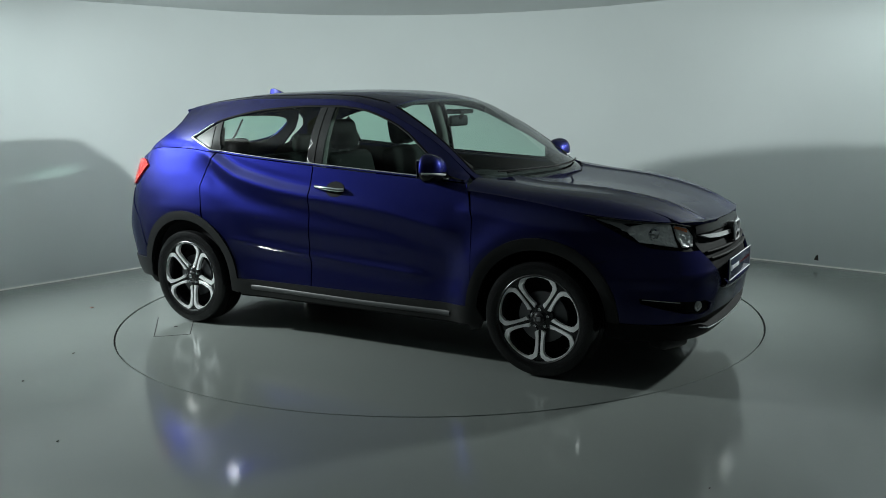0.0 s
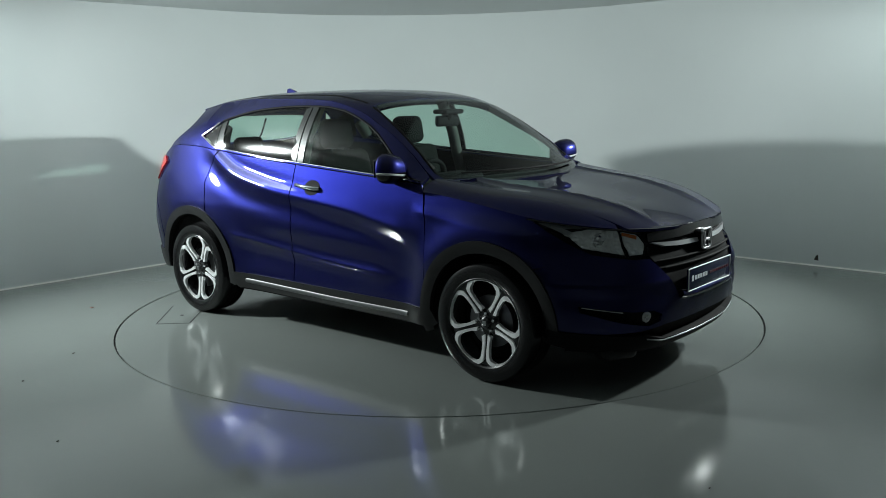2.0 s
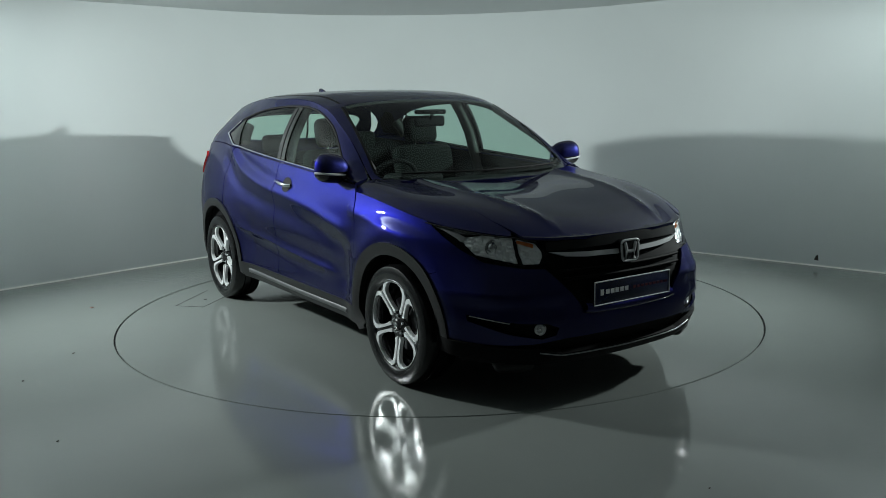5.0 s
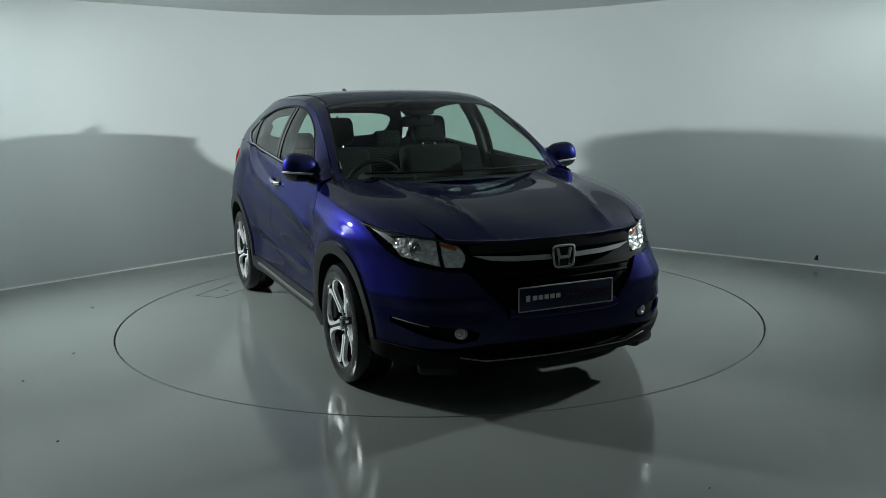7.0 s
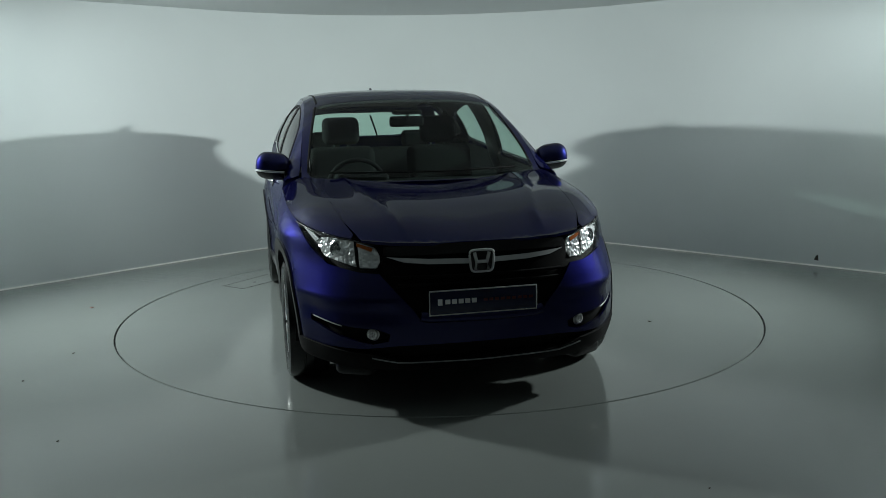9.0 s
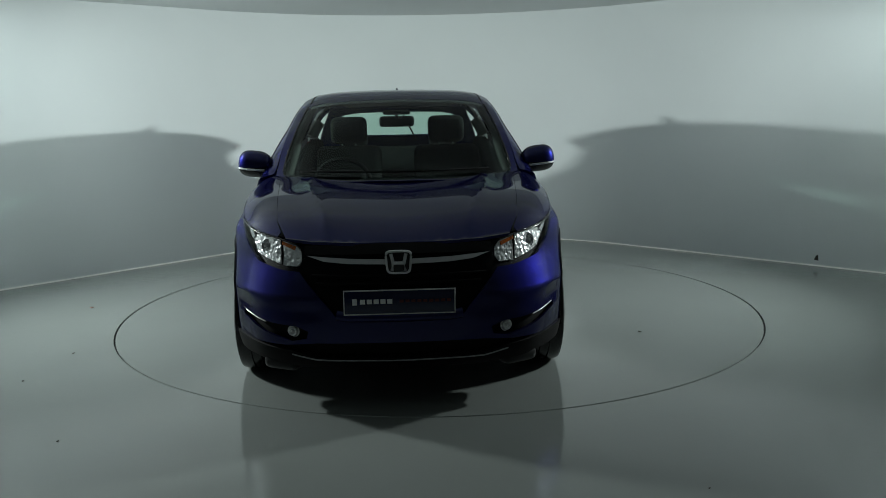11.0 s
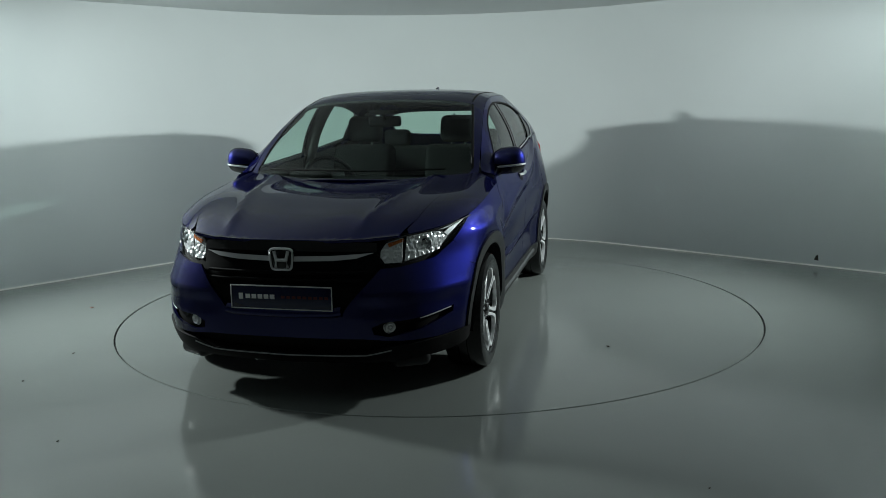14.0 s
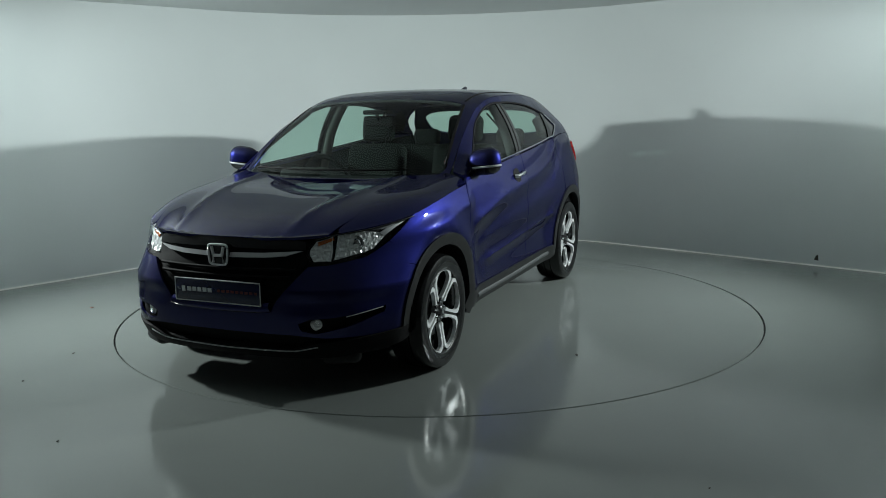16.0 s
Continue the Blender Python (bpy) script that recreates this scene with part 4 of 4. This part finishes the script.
def spoke_meshes():
    """A dark spoke along x, and the bright machined frame round one opening."""
    crown = lambda q: 0.076 + 0.020 * smooth(0.05, 0.22, math.hypot(q[0], q[1]))
    dark = [(0.045, -0.020), (0.10, -0.017), (0.17, -0.022), (0.205, -0.034), (0.236, -0.062), (0.244, 0.0), (0.236, 0.062), (0.205, 0.034), (0.17, 0.022), (0.10, 0.017), (0.045, 0.020)]
    body = prism(dark, 0.045, lambda q: crown(q) - 0.009, "spoke", ALLOYBLACK)
    polar = lambda r, d: (r * cos(radians(d)), r * sin(radians(d)))
    outer = [(0.066, 27), (0.10, 31), (0.15, 33.2), (0.195, 33.6), (0.212, 32.5), (0.232, 27), (0.2465, 20), (0.2475, 10), (0.248, 0)]
    inner = [(0.235, 0), (0.234, 9.5), (0.229, 17.5), (0.207, 25.3), (0.186, 27.5), (0.15, 27), (0.11, 23.6), (0.083, 14.5)]
    ring = [polar(r, -d) for r, d in outer] + [polar(r, d) for r, d in outer[-2::-1]] + [polar(r, d) for r, d in inner[::-1]] + [polar(r, -d) for r, d in inner[1:]]
    return body, [prism(ring, lambda q: crown(q) - 0.022, crown, "spoke_face", MACHINED)]


def mesh_nut():
    bm = lathe_bm([(0.0001, 0.012), (0.007, 0.012), (0.0095, 0.009), (0.0095, -0.01)], 6)
    me = bpy.data.meshes.new("wheel_nut")
    bm.to_mesh(me)
    bm.free()
    me.materials.append(CHROME)
    return me


def seat(car, y, x, back=True, name="front_seat"):
    """A cloth seat: cushion, back, headrest on two posts."""
    st = tagged(new(name), "dark cloth car seat with headrest")
    st.parent = car
    st.matrix_basis = pose(x, y, 0)
    part("seat_cushion", box_bm((-0.25, -0.25, 0.45), (0.28, 0.25, 0.62), 0.06, 4), CLOTH, st)
    b = part("seat_back", box_bm((-0.07, -0.24, 0.0), (0.07, 0.24, 0.62), 0.06, 4), CLOTH, st)
    b.matrix_basis = pose(-0.27, 0, 0.56, 0, -14, 0)
    h = part("headrest", box_bm((-0.05, -0.135, -0.10), (0.05, 0.135, 0.10), 0.05, 4), CLOTH, st)
    h.matrix_basis = pose(-0.435, 0, 1.275, 0, -10, 0)
    for s in (-1, 1):
        part("headrest_post", tube_bm([(-0.415, s * 0.05, 1.12), (-0.43, s * 0.05, 1.22)], 0.006), CHROME, st)
    return st


def build_cabin(car):
    """Dashboard, seats, lining and the dark inside of the body."""
    # inner tub closes what is behind the gaps
    zz = np.concatenate([np.linspace(0.22, 0.84, 12)])
    qs = np.linspace(-QE, QE, 120)
    v, f = [], []
    for z in zz:
        v += list(shell(qs, z, -0.035))
    n = len(qs)
    v = np.array(v)
    r1, r2 = np.hypot(v[:, 0], v[:, 2] - 0.33), np.hypot(v[:, 0] - REAR, v[:, 2] - 0.33)
    near = (np.abs(v[:, 1]) > 0.45) & ((r1 < 0.40) | (r2 < 0.40))
    v[near, 1] *= 0.62
    for i in range(len(zz) - 1):
        f += [(i * n + j, i * n + j + 1, (i + 1) * n + j + 1, (i + 1) * n + j) for j in range(n - 1)]
    obj("inner_shell", mesh_of("inner_shell", v, f, MATTBLACK, True), car, "dark inner body shell")
    part("floor_pan", box_bm((-3.2, -0.55, 0.20), (0.55, 0.55, 0.26), 0.03), MATTBLACK, car, "dark underbody")
    for x in (0.0, REAR):
        for s in (-1, 1):
            bm = lathe_bm([(0.36, -0.24), (0.372, 0.08)], 48)
            bmesh.ops.delete(bm, geom=[v for v in bm.verts if v.co.z < -0.09], context="VERTS")
            w = part("wheel_well", bm, MATTBLACK, car, "black wheel well liner")
            w.matrix_basis = pose(x, s * 0.775, 0.34, 0, 0, 0 if s > 0 else 180)
    # door cards
    for s in (-1, 1):
        card = [(-0.45, 0.5), (-3.2, 0.5), (-3.2, 1.10), (-3.0, 1.17), (-2.0, 1.12), (-0.5, 1.02)]
        sheet("door_card", card, lambda x, z: shell(-s * qx(x, z), z, -0.05), DASH, car, "dark door lining", gap=0, depth=0, step=0.08)
        strip("pillar_lining", [(-0.5, 1.09), (-0.8, 1.26), (-1.1, 1.42)], lambda x, z: flank(x, z, s, -0.05), PILLAR, car, "grey pillar lining", w=0.05, h=0.004)
        part("pillar_post", tube_bm([tuple(flank(-1.53, z, s, -0.055)) for z in (0.95, 1.1, 1.25, 1.38, 1.48)], 0.042, 10, 1.0), LINING, car, "grey centre pillar lining", 60)
        part("rear_post", tube_bm([tuple(flank(x, z, s, -0.085)) for x, z in ((-2.44, 1.20), (-2.46, 1.26), (-2.48, 1.32))], 0.045, 10), LINING, car, "grey rear pillar lining", 60)
        rq = [(-2.62, 1.20), (-2.86, 1.21), (-2.80, 1.32), (-2.62, 1.40), (-2.56, 1.38)]
        sheet("rear_side_lining", rq, lambda x, z: flank(x, z, s, -0.03), DASH, car, "dark rear side lining", gap=0, depth=0, step=0.08)
    lin = [(-1.07, -0.54), (-2.9, -0.45), (-2.9, 0.45), (-1.07, 0.54)]
    sheet("headliner", lin, lambda x, y: np.stack([x, y, top(x, y) - 0.03], -1), LINING, car, "grey headliner", gap=0, depth=0, step=0.08)
    # dashboard
    prof = [(-0.20, 0.99), (-0.45, 1.015), (-0.62, 1.01), (-0.72, 0.96), (-0.74, 0.85), (-0.66, 0.72), (-0.3, 0.7)]
    bm = bmesh.new()
    rows = [[bm.verts.new((x - 0.12 * (y / 0.7) ** 2, y, z - 0.02 * (y / 0.7) ** 2)) for x, z in prof] for y in np.linspace(-0.70, 0.70, 15)]
    for a, b in zip(rows, rows[1:]):
        for i in range(len(prof) - 1):
            bm.faces.new((a[i], a[i + 1], b[i + 1], b[i]))
    part("dashboard", bm, DASH, car, "dark soft plastic dashboard")
    part("instrument_hood", box_bm((-0.72, -0.52, 0.97), (-0.50, -0.20, 1.055), 0.035, 4), DASH, car, "dark instrument hood")
    ring = [(-0.86 + 0.07 * sin(a), -0.36 + 0.18 * cos(a), 0.955 + 0.165 * sin(a)) for a in np.linspace(0, 2 * pi, 33)]
    part("steering_wheel", tube_bm(ring, 0.015, 8), DASH, car, "black steering wheel", 60)
    part("steering_hub", box_bm((-0.87, -0.42, 0.90), (-0.80, -0.30, 1.0), 0.02, 3), DASH, car)
    for y in (-0.36, 0.36):
        seat(car, y, -1.22)
    bench = tagged(new("rear_seat"), "dark cloth rear bench with three headrests")
    bench.parent = car
    bench.matrix_basis = pose(-2.15, 0, 0)
    part("seat_cushion", box_bm((-0.2, -0.62, 0.48), (0.3, 0.62, 0.64), 0.06, 4), CLOTH, bench)
    b = part("seat_back", box_bm((-0.07, -0.62, 0.0), (0.07, 0.62, 0.55), 0.06, 4), CLOTH, bench)
    b.matrix_basis = pose(-0.25, 0, 0.58, 0, -18, 0)
    for y in (-0.38, 0.38):
        part("headrest", box_bm((-0.49, y - 0.12, 1.10), (-0.40, y + 0.12, 1.24), 0.04, 3), CLOTH, bench)
    # inside mirror and sensor box
    part("inside_mirror", box_bm((-0.985, -0.115, 1.315), (-0.955, 0.115, 1.385), 0.02, 4), DASH, car, "black inside mirror")
    part("mirror_stem", tube_bm([(-0.96, 0, 1.36), (-0.93, 0, 1.41)], 0.012), DASH, car)
    part("sensor_box", box_bm((-1.02, -0.09, 1.395), (-0.90, 0.09, 1.425), 0.012, 2), DASH, car, "black camera box behind the windscreen")


def build_mirrors(car):
    for s in (-1, 1):
        bm = bmesh.new()
        bmesh.ops.create_icosphere(bm, subdivisions=4, radius=1)
        for v in bm.verts:
            x, y, z = v.co
            y2 = np.sign(y) * abs(y) ** 0.62
            z2 = np.sign(z) * abs(z) ** 0.8
            v.co = Vector((0.085 * (x if x > 0 else x * 0.5), 0.108 * y2 * (1 - 0.10 * z2), 0.084 * z2 + 0.012 * y2))
        low = bm.copy()
        bmesh.ops.bisect_plane(bm, geom=bm.verts[:] + bm.edges[:] + bm.faces[:], plane_co=(0, 0, -0.018), plane_no=(0, 0, 1), clear_inner=True)
        bmesh.ops.bisect_plane(low, geom=low.verts[:] + low.edges[:] + low.faces[:], plane_co=(0, 0, -0.018), plane_no=(0, 0, 1), clear_outer=True)
        if s < 0:
            for b in (bm, low):
                for v in b.verts:
                    v.co.y = -v.co.y
                bmesh.ops.reverse_faces(b, faces=b.faces)
        cap = part("door_mirror", bm, PAINT, car, "blue door mirror with black foot", 60)
        cap.matrix_basis = pose(-0.655, s * 0.886, 1.110, 0, 0, s * -8)
        part("mirror_base", low, GLOSSBLACK, cap, "black lower mirror shell", 60)
        part("mirror_glass", box_bm((-0.044, -0.085, -0.045), (-0.041, 0.085, 0.05), 0.001, 1), MIRROR, cap, "mirror glass")
        rows = []
        for h in (-0.30, -0.34, -0.42, -0.46):
            z0 = -abs(h) ** 1.25
            r = math.sqrt(1 - z0 * z0)
            row = []
            for k in range(17):
                a = radians(-20 + 7.2 * k)
                x, y = r * cos(a), r * sin(a)
                y2 = np.sign(y) * abs(y) ** 0.62
                g = 1.03 if h in (-0.34, -0.42) else 0.99
                row.append((g * 0.085 * (x if x > 0 else x * 0.5), s * g * 0.108 * y2 * (1 - 0.10 * h), 0.084 * h + 0.012 * y2))
            rows.append(row)
        band = ribbon("indicator", rows, BRIGHT)
        band.parent = cap
        tagged(band, "clear silvery indicator strip")
        part("mirror_foot", tube_bm([(-0.62, s * 0.80, 1.035), (-0.63, s * 0.83, 1.05), (-0.64, s * 0.87, 1.058)], 0.03, 10, 0.6), GLOSSBLACK, car, "black mirror foot", 60)
        tri = [(-0.47, 1.045), (-0.60, 1.062), (-0.605, 1.095), (-0.56, 1.068)]
        sheet("mirror_corner", tri, lambda x, z: flank(x, z, s, 0.001), GLOSSBLACK, car, "black window corner", gap=0, step=0.03)


def build_roof_details(car):
    roof = lambda x, y: np.stack([x, y, top(x, y)], -1)
    for s in (-1, 1):
        strip("roof_trim", [(-1.12, s * 0.575), (-1.5, s * 0.565), (-2.0, s * 0.555), (-2.5, s * 0.53), (-2.85, s * 0.50)], roof, MATTBLACK, car, "black roof ditch trim", w=0.016, h=0.002)
        edge = [(x, s * (float(rail_y(x)) - 0.041 - 0.05 * (-x - 0.48))) for x in np.linspace(-0.47, -1.06, 10)]
        strip("windscreen_border", edge, roof, MATTBLACK, car, "black windscreen border", w=0.018, h=0.002)
    rnd = random.Random(5)
    v, f = [], []
    for _ in range(170):
        x, y, r = rnd.uniform(-2.5, -1.5), rnd.uniform(-0.5, 0.5), rnd.uniform(0.002, 0.006)
        z, n0 = float(top(x, y)), len(v)
        for h, k in ((0.0, 1.0), (0.55, 0.75)):
            v += [(x + r * k * cos(a), y + r * k * sin(a), z + r * h) for a in np.arange(6) * pi / 3]
        v.append((x, y, z + r * 0.7))
        f += [(n0 + i, n0 + (i + 1) % 6, n0 + 6 + (i + 1) % 6, n0 + 6 + i) for i in range(6)] + [(n0 + 6 + i, n0 + 6 + (i + 1) % 6, n0 + 12) for i in range(6)]
    tagged(obj("water_drops", mesh_of("water_drops", v, f, LENS), car, "clear water drops on the roof"), kind="stuff")


def build_wipers(car):
    for y0, y1 in ((-0.58, 0.02), (0.02, 0.55)):
        pts = [(-0.262 - 0.36 * y * y, y, 0) for y in np.linspace(y0, y1, 10)]
        pts = [(x, y, float(top(x - 0.01, y)) + 0.018) for x, y, _ in pts]
        part("wiper", tube_bm(pts, 0.006, 6), MATTBLACK, car, "black windscreen wiper")


CAR = tagged(new("car"), "dark blue metallic compact five-door crossover car on the turntable", "car")
build_body(CAR)
build_top(CAR)
build_nose(CAR)
build_wheels(CAR)
build_cabin(CAR)
build_mirrors(CAR)
build_wipers(CAR)
build_roof_details(CAR)
for child in CAR.children:
    child.matrix_basis = Matrix.Translation(-AXIS) @ child.matrix_basis


# ---- hatch in the turntable, and litter ----
def groove(a, b, w=0.006):
    """A dark joint line lying in the disc's surface."""
    a, b = Vector((*a, 0)), Vector((*b, 0))
    d = (b - a).normalized()
    n = Vector((-d.y, d.x, 0)) * w / 2
    z = Vector((0, 0, 0.0012))
    v = [a + n, a - n, b - n, b + n, a + n + z, a - n + z, b - n + z, b + n + z]
    return obj("hatch_joint", mesh_of("hatch_joint", v, [(4, 5, 6, 7), (0, 1, 5, 4), (1, 2, 6, 5), (2, 3, 7, 6), (3, 0, 4, 7)], PIT, False), TABLE, "dark joint line of a hatch")


corners = [(-1.62, -1.18), (-1.24, -1.55), (-1.075, -1.395), (-1.30, -1.155)]
for a, b in zip(corners, corners[1:]):
    groove(a, b)
groove(corners[3], (-1.43, -1.02))
part("hatch_hole", lathe_bm([(0.0001, 0.0015), (0.012, 0.0015), (0.014, 0.0)], 12, "z"), PIT, TABLE, "dark finger hole").matrix_basis = pose(-1.315, -1.298, 0)


def scrap(name, size, material, label, m, seed):
    """A small crumpled bit lying flat."""
    rnd = random.Random(seed)
    n = 9
    v = [(0, 0, 0.006)]
    for k in range(n):
        a, r = 2 * pi * k / n, size * rnd.uniform(0.6, 1.1)
        v.append((r * cos(a), 0.55 * r * sin(a), rnd.uniform(0.001, 0.007)))
    for k in range(n):
        a, r = 2 * pi * k / n, size * 0.5
        v.append((r * cos(a), 0.5 * r * sin(a), 0.0005))
    f = [(0, 1 + k, 1 + (k + 1) % n) for k in range(n)] + [(1 + k, 1 + n + k, 1 + n + (k + 1) % n, 1 + (k + 1) % n) for k in range(n)]
    ob = obj(name, mesh_of(name, v, f, material, True))
    ob.matrix_basis = m
    return tagged(ob, label, "litter", "litter on the floor")


scrap("dry_leaf", 0.020, LEAF, "small dry reddish leaf on the studio floor", pose(-2.60, 0.17, 0, 0, 0, 20), 1)
scrap("dirt_crumb", 0.012, DIRT, "small dark crumb of dirt on the floor", pose(-2.24, -1.04, 0, 0, 0, 80), 2)
scrap("dirt_crumb", 0.009, DIRT, "small dark crumb of dirt on the floor", pose(-2.30, -1.56, 0, 0, 0, 10), 3)
scrap("dirt_crumb", 0.006, DIRT, "small dark crumb of dirt on the floor", pose(1.02, -3.04, 0, 0, 0, 40), 4)
scrap("dirt_crumb", 0.006, DIRT, "small dark crumb of dirt on the floor", pose(-1.73, -2.44, 0, 0, 0, 40), 5)
bit = scrap("leaf_bit", 0.018, DIRT, "dark leaf scrap lying on the turntable", pose(0.845, 1.243, 0.0, 0, 0, 30), 6)
# smudge low on the wall
sm = obj("wall_smudge", mesh_of("wall_smudge", [(0, -0.018, 0.05), (0, 0.022, 0.055), (0, -0.012, 0.105), (0, 0.006, 0.09), (0.004, -0.018, 0.05), (0.004, 0.022, 0.055), (0.004, -0.012, 0.105), (0.004, 0.006, 0.09)], [(0, 1, 3, 2), (4, 5, 1, 0), (4, 0, 2, 6), (2, 3, 7, 6), (1, 5, 7, 3)], DIRT, False))
sm.matrix_basis = Matrix.Translation((3.285, 1.216, 0.0)) @ pose(0, 0, 0, 0, 0, 47.8)
tagged(sm, "small dark chip in the wall paint near the floor", "mark")


# ---- what turns ----
def motions():
    rows = [(t, pose(0, 0, 0, 0, 0, a)) for t, a in TURN]
    walk(TABLE, rows)
    turn = lambda a: pose(0, 0, 0, 0, 0, a) @ pose(0.845, 1.243, 0.0, 0, 0, 30)
    walk(bit, [(t, turn(a)) for t, a in TURN])
    walk(CAR, [(t, pose(0, 0, 0, 0, 0, a)) for t, a in TURN])


motions()
